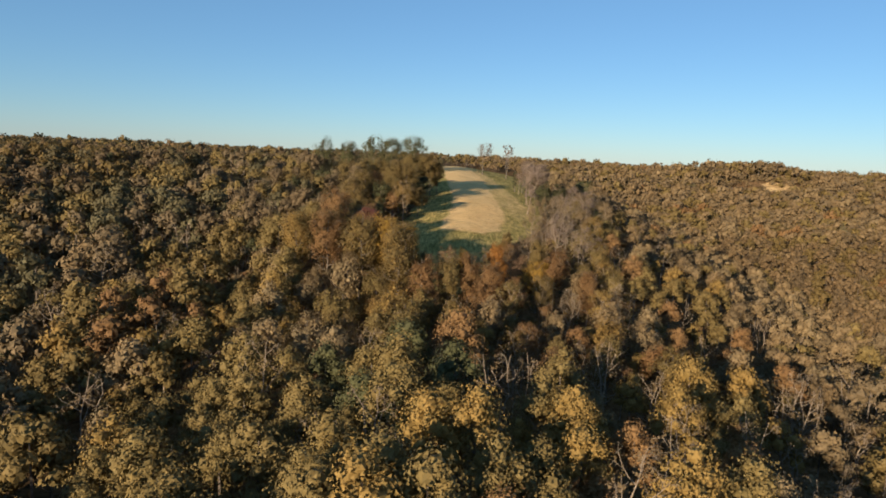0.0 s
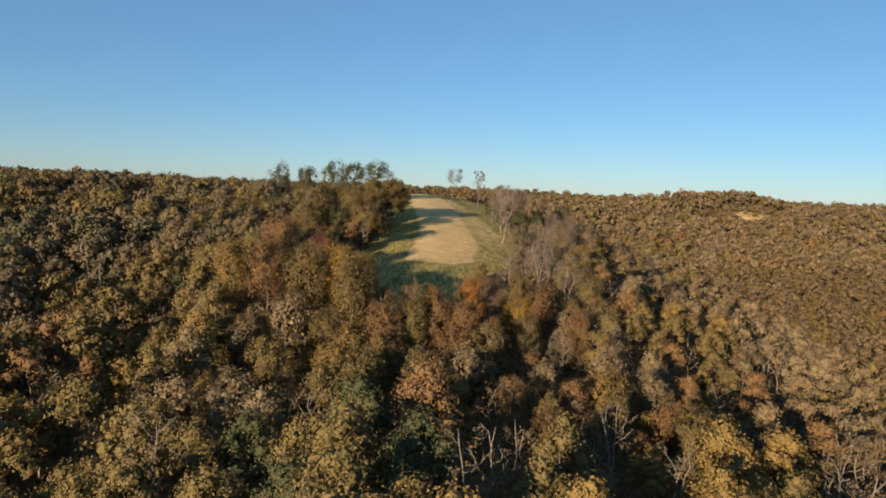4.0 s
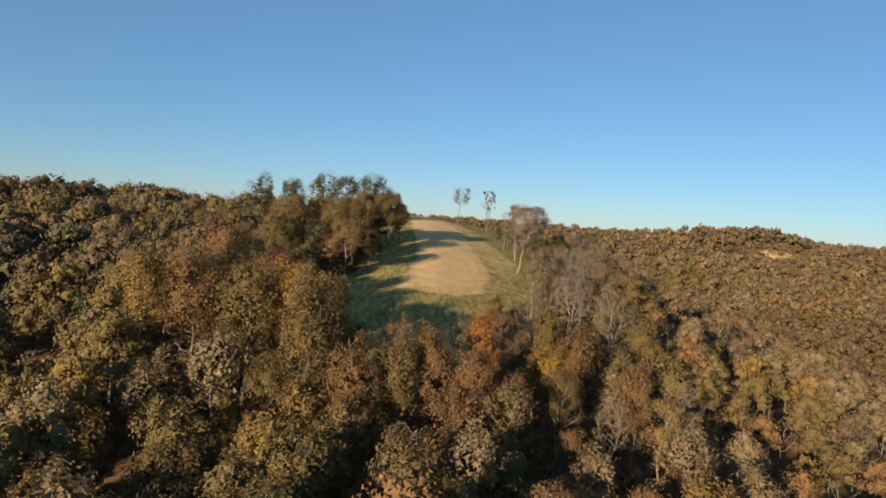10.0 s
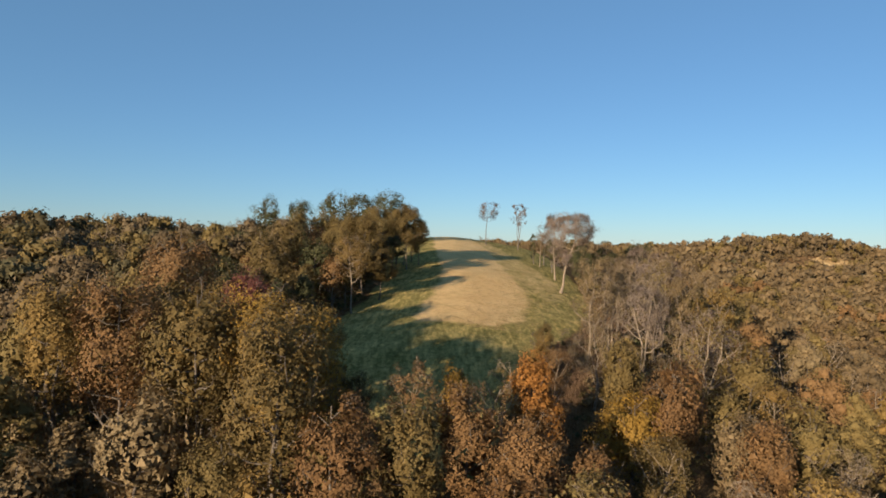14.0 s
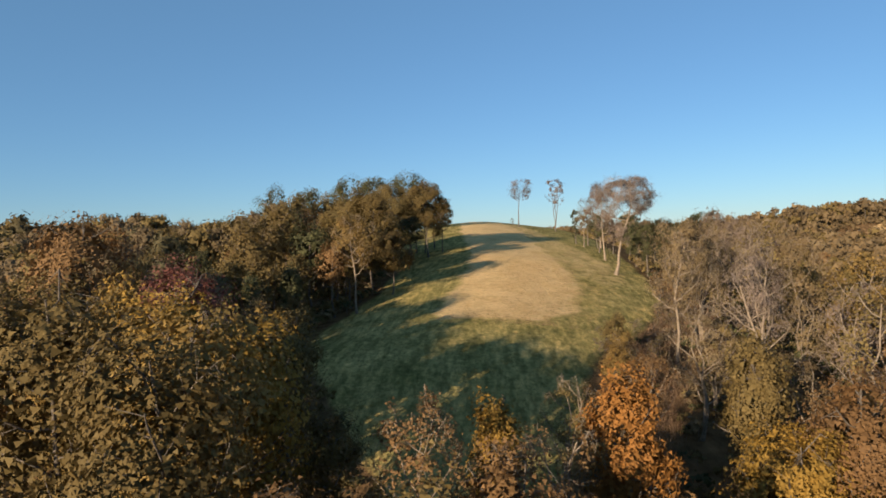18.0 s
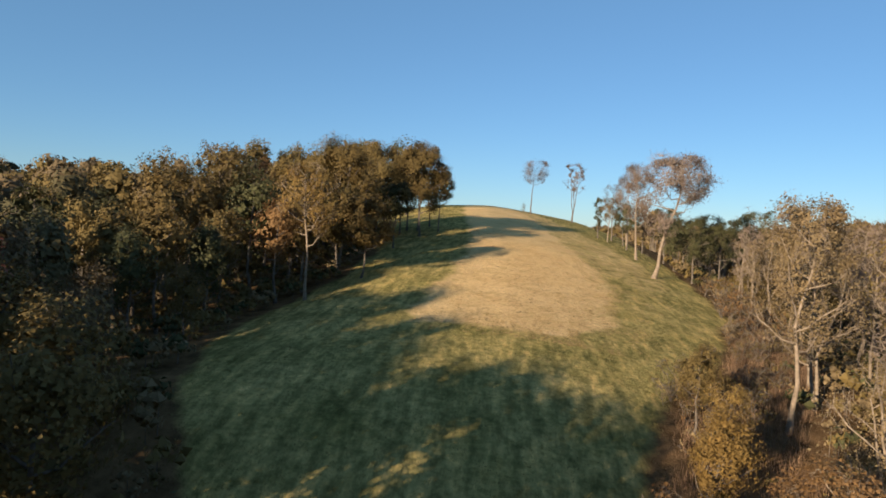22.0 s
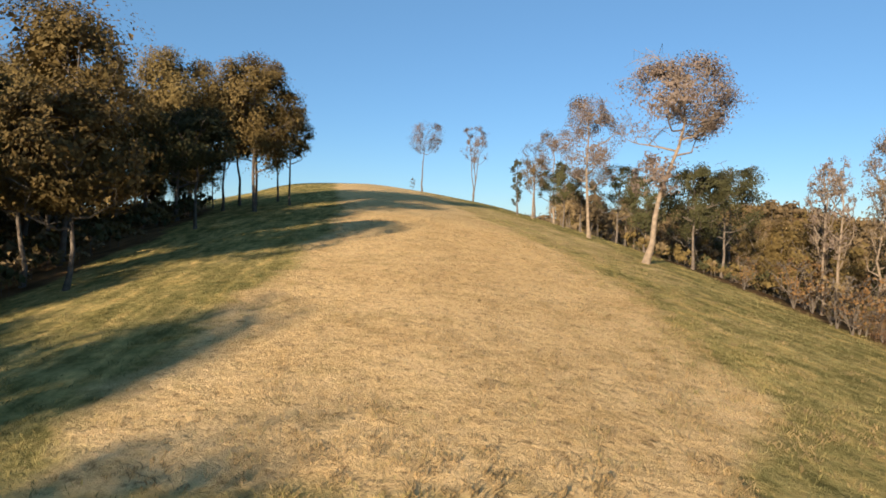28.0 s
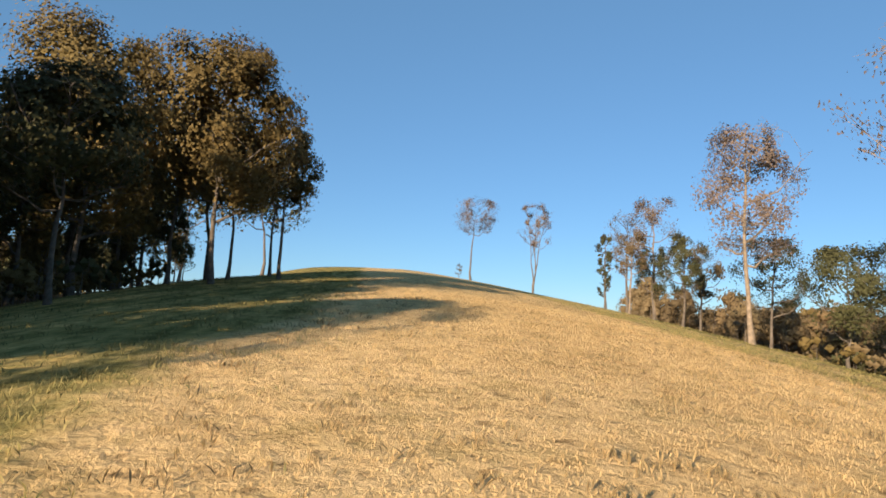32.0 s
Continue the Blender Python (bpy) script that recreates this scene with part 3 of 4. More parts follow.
# the dense grove on the other side
GROVE = [
    (-12.4, 193.2, 13.8, 0.24, 4.1, 4200, "olive", BARK, "tall olive-brown oak at the edge of the grove"),
    (-18.2, 191.0, 14.2, 0.20, 4.2, 4000, "olive", BARK, "tall dense olive oak of the grove"),
    (-18.8, 173.0, 14.8, 0.20, 4.2, 4200, "olive", BARK, "tall dense oak with olive and rust leaves at the grove's edge"),
    (-14.2, 182.0, 8.6, 0.40, 2.6, 1500, "green", BARK, "slim dark tree under the grove's edge"),
    (-14.0, 163.2, 8.6, 0.30, 2.7, 2400, "olive", BARK, "olive oak with golden lower leaves at the grass edge"),
    (-10.4, 199.5, 9.8, 0.42, 2.0, 1100, "olive", BARK, "slim dark tree at the grove's tip"),
    (-13.8, 200.5, 10.2, 0.46, 2.0, 1000, "green", BARK, "slim dark tree at the grove's tip"),
    (-15.8, 196.0, 10.8, 0.40, 2.2, 1200, "olive", BARK, "slim dark tree inside the grove"),
    (-20.5, 195.0, 11.0, 0.36, 2.6, 1400, "olive", BARK, "slim dark tree inside the grove"),
    (-12.6, 206.5, 10.5, 0.45, 2.2, 500, "tan", BARK, "slim half-bare tree at the grove's tip"),
    (-15.6, 202.0, 12.5, 0.35, 3.2, 2400, "olive", BARK, "olive oak of the grove on the crest"),
    (-24.0, 182.0, 13.5, 0.20, 3.8, 2800, "olive", BARK, "dense olive oak inside the grove"),
    (-27.0, 172.0, 13.2, 0.20, 3.8, 2800, "rust", BARK, "dense rust-brown oak inside the grove"),
    (-23.0, 197.0, 13.0, 0.35, 3.6, 2400, "olive", BARK, "olive oak of the grove on the crest"),
    (-17.0, 155.2, 12.4, 0.42, 3.2, 1700, "gold", BARK_PALE, "pale-trunked tree with a thin golden crown at the grass edge"),
    (-29.0, 166.5, 15.4, 0.40, 3.2, 1900, "olive", BARK_PALE, "leaning pale-trunked tree at the wood's edge"),
    (-17.4, 166.5, 9.8, 0.30, 2.4, 1900, "olive", BARK, "olive oak at the grass edge"),
    (-21.5, 163.5, 13.0, 0.34, 3.0, 2200, "olive", BARK, "olive oak at the wood's edge"),
    (-30.5, 159.0, 6.5, 0.25, 1.8, 50, "tan", BARK_PALE, "bare pale snag at the wood's edge"),
    (-27.5, 163.5, 5.5, 0.25, 1.5, 40, "tan", BARK_PALE, "bare pale snag at the wood's edge"),
    (-33.0, 156.0, 6.0, 0.25, 1.7, 50, "tan", BARK_PALE, "bare pale snag at the wood's edge"),
    (-32.5, 159.5, 15.2, 0.34, 3.2, 1500, "olive", BARK_PALE, "crooked pale tree at the wood's edge"),
    (-22.0, 242.0, 17.0, 0.30, 5.6, 1900, "green", BARK, "rounded dark oak silhouetted on the crest"),
    (-31.0, 238.5, 18.2, 0.30, 5.2, 1900, "green", BARK, "rounded dark oak silhouetted on the crest"),
    (-38.0, 242.0, 19.4, 0.30, 5.4, 1900, "green", BARK, "dark oak silhouetted on the crest"),
    (-47.0, 240.0, 19.3, 0.30, 4.2, 1900, "green", BARK, "dark oak silhouetted on the crest"),
    (-57.0, 242.0, 21.0, 0.30, 4.6, 1900, "green", BARK, "dark oak silhouetted on the crest"),
]
for n, (x, y, tall, clear, spread, leaves, leaf, bark, label) in enumerate(GROVE):
    sparse, edge = leaf == "tan" or "thin" in label, y < 235 and x > -25
    spec = grow(80 + n, tall, clear, spread * (1.0 if sparse else 1.16), 15, int(leaves * (6.2 if edge and not sparse else 2.4)),
                0.10 if edge else 0.125 if y < 235 else 0.17, 0.045 + 0.0075 * tall, flat=0.6, twigs=3 if sparse else 2,
                puff=0.105 if edge else 0.12, sub=7, shell=0.0 if sparse else 0.08 if edge else 0.35, fill=0.0 if sparse else 0.09 if edge else 0.2)
    if "leaning" in label:
        lean_to(spec, -1.6, 0.3, tall)
    tree("grove_tree", label, "trees of the grove", spec, leaf, bark, (x, y), 0.9 * n)
# marked trees in the valley wood
MARKED = [
    (6.1, 109.5, 14.2, 2.5, 2600, "amber", "rust-orange maple at the foot of the grass slope"),
    (-0.5, 112.0, 11.0, 1.7, 1300, "yellow", "small golden tree at the foot of the grass slope"),
    (-3.6, 107.3, 14.0, 2.4, 1300, "rust", "half-bare tree with curling russet leaves"),
    (2.4, 105.3, 14.2, 2.6, 800, "rust", "half-bare tree with pale branches and russet leaves"),
    (0.4, 101.5, 15.4, 2.8, 2400, "rust", "russet oak in the valley wood"),
    (-6.6, 97.5, 16.6, 3.2, 2800, "rust", "tall russet oak beside the clearing"),
    (14.3, 111.4, 11.0, 3.3, 3200, "yellow", "bright golden-yellow oak in the valley wood"),
    (14.6, 117.7, 11.9, 2.7, 2400, "olive", "olive-green oak below the grass slope"),
    (-20.3, 119.2, 13.2, 4.2, 3800, "wine", "wine-red maple among brown oaks"),
    (-11.8, 108.4, 17.6, 3.3, 3200, "yellow", "tall golden oak beside the clearing"),
    (24.0, 108.0, 12.6, 3.0, 2600, "rust", "orange-brown oak in the valley wood"),
    (28.0, 106.0, 13.5, 3.2, 300, "tan", "large nearly bare tree with pale branches"),
    (4.8, 99.0, 15.4, 2.8, 2600, "rust", "russet oak in the valley wood"),
    (-3.2, 99.5, 15.4, 2.8, 2600, "olive", "olive oak in the valley wood"),
    (19.0, 100.0, 12.0, 3.0, 260, "tan", "nearly bare tree with pale branches"),
    (9.5, 101.5, 12.6, 2.8, 2400, "rust", "russet oak below the grass slope"),
    (23.6, 170.0, 9.6, 1.1, 160, "mauve", "slim bare pale tree beside the grass"),
    (24.4, 167.4, 9.2, 1.0, 140, "tan", "slim bare pale tree beside the grass"),
    (25.4, 173.4, 10.2, 1.3, 260, "mauve", "slim bare pale tree beside the grass"),
    (26.8, 170.2, 9.8, 1.2, 200, "tan", "slim bare pale tree beside the grass"),
    (22.9, 164.6, 8.6, 1.0, 140, "tan", "slim bare pale tree beside the grass"),
    (27.4, 176.0, 10.6, 1.5, 420, "mauve", "slim half-bare tree beside the grass"),
    (35.2, 176.5, 14.4, 2.8, 1500, "mauve", "tall pale-trunked tree with thin pinkish leaves"),
    (38.0, 171.0, 15.2, 3.0, 1500, "tan", "tall pale-trunked tree with tan leaves at the wood's edge"),
    (33.0, 163.5, 13.4, 2.8, 1400, "mauve", "tall pale-trunked tree with thin pinkish leaves"),
    (36.4, 159.0, 14.2, 2.8, 1500, "tan", "tall pale-trunked tree with tan leaves at the wood's edge"),
    (30.3, 172.3, 15.0, 2.9, 1600, "mauve", "tall pale-trunked tree with thin pinkish leaves"),
    (33.5, 169.0, 14.2, 3.0, 1600, "tan", "tall pale-trunked tree with tan leaves at the wood's edge"),
    (25.6, 167.0, 10.8, 1.6, 300, "tan", "slim bare pale tree at the wood's edge"),
    (27.6, 164.0, 12.0, 2.0, 420, "mauve", "slim half-bare tree at the wood's edge"),
    (25.0, 157.5, 11.0, 2.2, 520, "tan", "slim half-bare tree at the wood's edge"),
    (29.0, 157.0, 13.2, 2.6, 800, "tan", "tall half-bare tree with tan leaves"),
    (21.6, 150.5, 10.0, 1.9, 420, "tan", "slim half-bare tree at the wood's edge"),
    (25.5, 148.5, 12.4, 2.4, 700, "mauve", "tall half-bare tree with pinkish-brown leaves"),
]
for n, (x, y, tall, spread, leaves, leaf, label) in enumerate(MARKED):
    if "bare" in label or "pale" in label:
        spec = grow(120 + n, tall, 0.3, spread, 14, int(leaves * 2.6), 0.085, 0.04 + 0.0065 * tall, lean=0.3 if y > 140 else 0.8, flat=0.3, twigs=3, puff=0.1, sub=6, rise=(52, 76), stems=2 if n % 3 == 0 and y < 140 else 1)
    else:
        spec = grow(120 + n, tall, 0.25, spread, 14, int(leaves * 3.2), 0.10, 0.05 + 0.009 * tall, flat=0.3, puff=0.12, sub=6, shell=0.4, fill=0.25)
    tree("valley_tree", label, "trees of the valley wood", spec, leaf, BARK_PALE if "bare" in label or "pale" in label else BARK, (x, y), 1.1 * n)
# the tall oaks beside the clearing, whose shade lies on the lower grass; x, y and the height that their tops reach
SHADERS = [
    (-11.9, 100.0, -10.0, "olive"), (-12.6, 104.6, -9.3, "gold"), (-15.6, 109.0, -8.4, "yellow"), (-20.2, 106.0, -8.2, "olive"),
    (-21.7, 111.0, -9.0, "gold"), (-27.0, 108.0, -8.4, "rust"), (-28.6, 112.5, -9.2, "olive"), (-34.0, 110.5, -8.9, "gold"), (-27.6, 120.5, -4.9, "rust"),
]
for n, (x, y, top, leaf) in enumerate(SHADERS):
    tall = top - float(height(x, y)) + 0.2
    spec = grow(180 + n, tall, 0.3, 3.9, 16, 9000, 0.105, 0.05 + 0.009 * tall, flat=0.85, puff=0.12, sub=6, shell=0.45, fill=0.3)
    tree("valley_tree", f"tall {WORDS[leaf]} oak beside the clearing", "trees of the valley wood", spec, leaf, BARK, (x, y), 1.3 * n)
named = np.array([(18.1, 183.0)] + [r[:2] for r in ROW + GROVE + MARKED + SHADERS])

# ---- the wood on the slopes: the nearest trees one by one ----
LEFT_MIX = ["green", "green", "olive", "olive", "olive", "olive", "tan", "olive", "gold", "olive", "rust", "gold", "rust"]
RIGHT_MIX = ["green", "olive", "olive", "gold", "olive", "rust", "tan", "olive", "gold", "rust", "olive", "gold", "rust"]


# greyed browns that put distance haze into the leaf colour
FAR_LEFT_HAZE_MIX = ["green", "moss", "umber", "moss", "olive", "moss", "umber", "olive", "umber", "dun", "umber", "moss"]
FAR_RIGHT_HAZE_MIX = ["moss", "umber", "dun", "olive", "dun", "tan", "umber", "dun", "olive", "dun", "rust", "umber"]


def leaf_kind(x, y, pick):
    """The leaf colour changes slowly over the hillside, with single trees that differ; far woods take haze-dulled
    tones.
    """
    mix = LEFT_MIX if x < -6 else RIGHT_MIX
    if x > 58 or (x > 28 and y > 140) or x < -62 or (x < -6 and y > 128) or y > 300:
        mix = FAR_LEFT_HAZE_MIX if x < 0 else FAR_RIGHT_HAZE_MIX
    slow = float(np.clip(0.5 + 0.62 * wave(x, y, 13, 4), 0, 1))
    return mix[int((0.62 * slow + 0.38 * pick) * 0.999 * len(mix))]


SHAPES = [(150, 12.0, 0.28, 3.0, 3100, 0.135), (151, 13.0, 0.30, 3.1, 3200, 0.135), (152, 11.0, 0.25, 2.8, 2900, 0.135),
          (153, 12.5, 0.32, 2.7, 3000, 0.12), (154, 11.5, 0.22, 3.0, 1500, 0.11)]
SHAPES += [(seed, tall, clear, spread, int(leaves * 2.3), size * 0.64) for seed, tall, clear, spread, leaves, size in SHAPES]  # finer, for the nearest
masters = {}


def wood_tree(shape, leaf, x, y, turn, scale):
    m = Matrix.Translation((x, y, float(height(x, y)) - 0.3)) @ Matrix.Rotation(turn, 4, "Z") @ Matrix.Scale(scale, 4)
    if (shape, leaf) in masters:
        return copy_thing(masters[shape, leaf], m)
    seed, tall, clear, spread, leaves, size = SHAPES[shape]
    thin = shape % 5 > 2
    spec = grow(seed, tall, clear, spread, 12 if thin else 11, leaves, size, 0.14 if thin else 0.17, lean=0.7 if thin else 0.3, flat=0.3,
                twigs=3 if thin else 1, puff=0.13, sub=5 if thin else 4, rise=(40, 70) if thin else (20, 65), stems=2 if shape % 5 == 4 else 1, shell=0.05 if thin else 0.4, fill=0.0 if thin else 0.25)
    kind = ("nearly bare tree with few", "half-bare tree with")[shape % 5 == 3] if thin else "full-crowned oak with"
    root = tree("wood_tree", f"{kind} {WORDS[leaf]} leaves in the valley wood", "trees of the valley wood",
                spec, leaf, BARK_PALE if thin else BARK, (x, y))
    root.matrix_basis = m
    masters[shape, leaf] = root
    return root


def sun_lid(x, y):
    """How high a crown may reach here without shading the strip."""
    run = max(0.0, (-6 - x) / 0.518)
    return float(height(-6, y + 0.855 * run)) + 0.209 * run


rng = np.random.default_rng(5)
STEP = 5.3
near_wood, mid_wood = [], []
for a in np.arange(-230, 230, STEP):
    for b in np.arange(12, 290, STEP):
        x, y = a + rng.uniform(-1.9, 1.9), b + rng.uniform(-1.9, 1.9)
        pick, turn, size = rng.random(3)
        if abs(x) > 0.85 * (y + 40) + 20:
            continue
        if band(x, y, OPEN_Y, OPEN_L, OPEN_R, 1.0) > 0.05 or (y > 207 and -58 < x < 36):
            continue
        if np.hypot(named[:, 0] - x, named[:, 1] - y).min() < 3.3:
            continue
        inside = (-33 < x < 32 and 72 < y < 186) or (-58 < x < 48 and 180 < y < 212)
        if (y > 186 and 14 < x < 32) or (x > 0 and 142 < y <= 186 and x < float(np.interp(y, OPEN_Y, OPEN_R)) + 5):
            continue
        (near_wood if inside else mid_wood).append((x, y, pick, turn, size))
for x, y, pick, turn, size in near_wood:
    leaf = leaf_kind(x, y, pick)
    chance = (pick * 97) % 1
    bare = 0.14 if x < -6 else 0.48
    shape = int(chance / (1 - bare) * 3) if chance < 1 - bare else (3 if chance < 1 - 0.4 * bare else 4)
    scale = 0.76 + 0.4 * size
    if 9 < x < 38 and 119 < y < 180 and shape < 3 and chance > 0.12:
        shape, leaf = (3 if chance > 0.45 else 4), "tan" if pick < 0.6 else "mauve"
    lid = np.interp(x, [-34, -20, -12, -6, 0, 5, 9, 14], [-6.0, -8.5, -11.0, -13.5, -15.5, -16.0, -15.0, -5.5])  # open air over the approach
    if x < -4 and y < 150:  # the evening sun reaches the strip over these crowns
        lid = min(lid, -17.0 + 0.209 * max((-7 - x) / 0.518, (146 - y) / 0.855))
    if x < -12 and y >= 150:
        lid = sun_lid(x, y)
    if 95 < y < 150 or (x < -12 and y >= 150):
        scale = min(scale, max(0.22, (lid - float(height(x, y))) / SHAPES[shape][1]))
    if 16 < x < 50 and y > 174:
        scale *= 0.62
        leaf = ("green", "green", "olive")[int(3 * pick)]
    if x > 10 and y > 138 and leaf in ("gold", "rust", "amber"):
        leaf = ("tan", "olive", "mauve")[int(3 * pick)]
    if x < -12 and y > 136:
        leaf = ("olive", "green", "olive", "olive")[int(4 * pick)]
    if x < -8 and 100 < y < 136 and leaf in ("gold", "amber"):
        leaf = ("olive", "rust", "olive")[int(3 * pick)]
    if (abs(x) < 21 and 100 < y < 141) or (8 < x < 26 and 140 < y < 174):
        shape += 5
    wood_tree(shape, leaf, x, y, 6.28 * turn, scale)

for n in range(46):  # saplings between the trunks of the grove
    x, y, a, c, d = rng.uniform((-50, 190, 0, 0, 0), (-18.5, 232, 6.28, 1, 1))
    if np.hypot(named[:, 0] - x, named[:, 1] - y).min() > 1.2:
        wood_tree(int(3 * c), ("olive", "green", "green", "olive")[int(4 * d)], x, y, a, 0.36 + 0.26 * c)
for n in range(34):  # the dim inside of the grove
    x, y, a, c, d = rng.uniform((-46, 152, 0, 0, 0), (-18.5, 214, 6.28, 1, 1))
    if np.hypot(named[:, 0] - x, named[:, 1] - y).min() > 2.0 and x < float(np.interp(y, OPEN_Y, OPEN_L)) - 2:
        wood_tree(int(3 * c), ("olive", "green", "olive", "rust")[int(4 * d)], x, y, a, min(0.55 + 0.45 * c, max(0.3, (sun_lid(x, y) - float(height(x, y))) / 13)))


# ---- the woods farther off, one mass of trees ----
def woods(name, label, places, templates, order=LEAF_ORDER, bark=BARK):
    """Many trees in one mesh. places: x, y, scale, turn, template, leaf number."""
    verts, quads, index, at = [], [], [], 0
    for x, y, z, s, turn, k, leaf in places:
        (sv, sq), (cv, cq) = templates[k]
        v = np.concatenate([sv, cv])
        c, d = math.cos(turn) * s, math.sin(turn) * s
        verts.append(np.column_stack([v[:, 0] * c - v[:, 1] * d + x, v[:, 0] * d + v[:, 1] * c + y, v[:, 2] * s + z]))
        quads.append(np.concatenate([sq, cq + len(sv)]) + at)
        index.append(np.concatenate([np.full(len(sq), len(order)), np.full(len(cq), leaf)]))
        at += len(v)
    me = quad_mesh(name, np.concatenate(verts), np.concatenate(quads), [LEAF[k] for k in order] + [bark], np.concatenate(index))
    return tagged(new(name, me), label, "woods", kind="stuff")


def leaf_number(x, y, pick):
    return LEAF_ORDER.index(leaf_kind(x, y, pick))


def hidden(x, y, tall):
    """Whether a far tree stands wholly behind nearer wooded ground, as seen from along the approach."""
    f = np.linspace(0.06, 0.94, 40)
    for ex, ey, ez in ((0, -18, 3), (0, 35, -3.5), (0, 80, -7.5), (-1, 125, -11), (-1, 158, -12.5)):
        px, py = ex + (x - ex) * f, ey + (y - ey) * f
        bare = band(px, py, OPEN_Y, OPEN_L, OPEN_R, 1.0) > 0.3
        block = height(px, py) + np.where(bare, 0, 9.5)
        if (block < ez + (float(height(x, y)) + tall - ez) * f).all():
            return False
    return True


mid_wood = [r for r in mid_wood if (abs(r[0]) < 70 and r[1] < 175) or not hidden(r[0], r[1], 14.0)]


def settle(rows, kinds=7):
    return [(x, y, float(height(x, y)) - 0.4, 0.62 + 0.36 * s if x > 24 and y > 95 else 0.68 + 0.6 * s, 6.28 * t, int(s * 700) % kinds, leaf_number(x, y, p)) for x, y, p, t, s in rows]


def nearness(x, y):
    """How near a tree of the slopes comes while it is in view from along the approach."""
    return math.hypot(x, max(abs(x) / 0.72, float(np.interp(y, [0, 75, 130], [46, 40, 14]))))


def bare_template(seed, tall, spread):
    """A leafless or thinly leaved tree: all its wood in one piece, and a few leaves."""
    stem, crown, limbs = grow(seed, tall, 0.24, spread, 9, 260, 0.13, 0.15, lean=0.7, flat=0.3, twigs=3, puff=0.12, sub=3, rise=(38, 70), stems=1 + seed % 2)
    v, q = join([stem, limbs])
    return (v, np.concatenate([q[:, :3], q[:, [0, 2, 3]]])), crown


tiers = [[], [], [], []]
bare = []
for r in mid_wood:
    d = nearness(r[0], r[1])
    if d < 130 and (r[2] * 97) % 1 < (0.12 if r[0] < -6 else 0.28):
        bare.append(r)
    else:
        tiers[0 if d < 68 else 1 if d < 105 else 2 if d < 170 else 3].append(r)
woods("slope_woods", "dense oak woods in rust, gold and olive on the near slopes", settle(tiers[0]),
      [crown_of_puffs(210 + k, 12.0 + 0.6 * (k % 3), 3.4, 2100, 0.155, 26, 0.78, 0.5) for k in range(7)])
woods("slope_woods", "oak woods in rust, gold and olive farther along the slopes", settle(tiers[1]),
      [crown_of_puffs(250 + k, 12.0 + 0.6 * (k % 3), 3.5, 850, 0.25, 20, 0.82, 0.55) for k in range(7)])
woods("hillside_woods", "dense autumn oak woods in rust, gold and olive", settle(tiers[2]),
      [crown_of_puffs(200 + k, 12.0 + 0.6 * (k % 3), 3.7, 380, 0.38, 14, 0.86) for k in range(7)])
woods("hillside_woods", "dense autumn oak woods on the flanks of the valley", settle(tiers[3]),
      [crown_of_puffs(220 + k, 12.0 + 0.6 * (k % 3), 3.8, 170, 0.56, 10, 0.9) for k in range(7)])
woods("bare_woods", "leafless grey trees with pale branches among the oaks", [(*r[:6], LEAF_ORDER.index("tan")) for r in settle(bare, 5)],
      [bare_template(270 + k, 12.0 + 0.6 * (k % 3), 3.0) for k in range(5)], bark=BARK_PALE)
fars = [crown_of_puffs(230 + k, 9.2 + 0.7 * k, 4.9, 84, 0.80, 9, 0.88) for k in range(5)]
farther = [crown_of_puffs(240 + k, 9.2 + 0.7 * k, 5.6, 40, 1.25, 6, 0.88) for k in range(5)]
far_list = []
for lo, hi, step, big in ((0, 420, 6.0, 1.05), (420, 900, 8.5, 1.15), (900, 2000, 22.0, 1.7)):
    for a in np.arange(-hi, hi, step):
        for b in np.arange(0, hi, step):
            r = math.hypot(a, b)
            if not lo <= r < hi or abs(a) > 0.82 * (b + 40) + 20 or (r < 420 and -235 < a < 235 and b < 292):
                continue
            x, y = a + rng.uniform(-0.4, 0.4) * step, b + rng.uniform(-0.4, 0.4) * step
            p, t, s = rng.random(3)
            if cleared(x, y) > 0.1 or (y < 640 and -120 < x < 60):
                continue
            if hidden(x, y, 13.5 * big):
                continue
            far_list.append((x, y, float(height(x, y)) - 0.5, big * (0.66 + 0.56 * s), 6.28 * t, int(s * 500) % 5, leaf_number(x, y, p)))
for a in np.arange(150, 310, 3.6):  # low brush closing the top of the far cut
    for b in np.arange(-16, 52, 3.6):
        x = a + rng.uniform(-1.5, 1.5)
        y = 488 + 0.25 * (x - 226) + b + rng.uniform(-1.5, 1.5)
        if cleared(x, y) < 0.3 or rng.random() < 0.25:
            far_list.append((x, y, float(height(x, y)) - 3.0, 0.5 + 0.2 * rng.random(), 6.28 * rng.random(), int(rng.integers(0, 5)), leaf_number(x, y, rng.random())))
for a in np.arange(-150, 150, 6.5):  # the same woods round the start of the approach
    for b in np.arange(-60, 130, 6.5):
        if abs(a) > 0.85 * (b + 40) + 18 or b < 9:
            x, y = a + rng.uniform(-2.2, 2.2), b + rng.uniform(-2.2, 2.2)
            p, t, s = rng.random(3)
            far_list.append((x, y, float(height(x, y)) - 0.5, 0.75 + 0.4 * s, 6.28 * t, int(s * 500) % 5, leaf_number(x, y, p)))
near_far = [r for r in far_list if math.hypot(r[0], r[1]) < 420]
woods("far_woods", "far autumn woods covering the valley", near_far, fars)
woods("far_woods", "autumn woods covering the far hills", [r for r in far_list if math.hypot(r[0], r[1]) >= 420], farther)

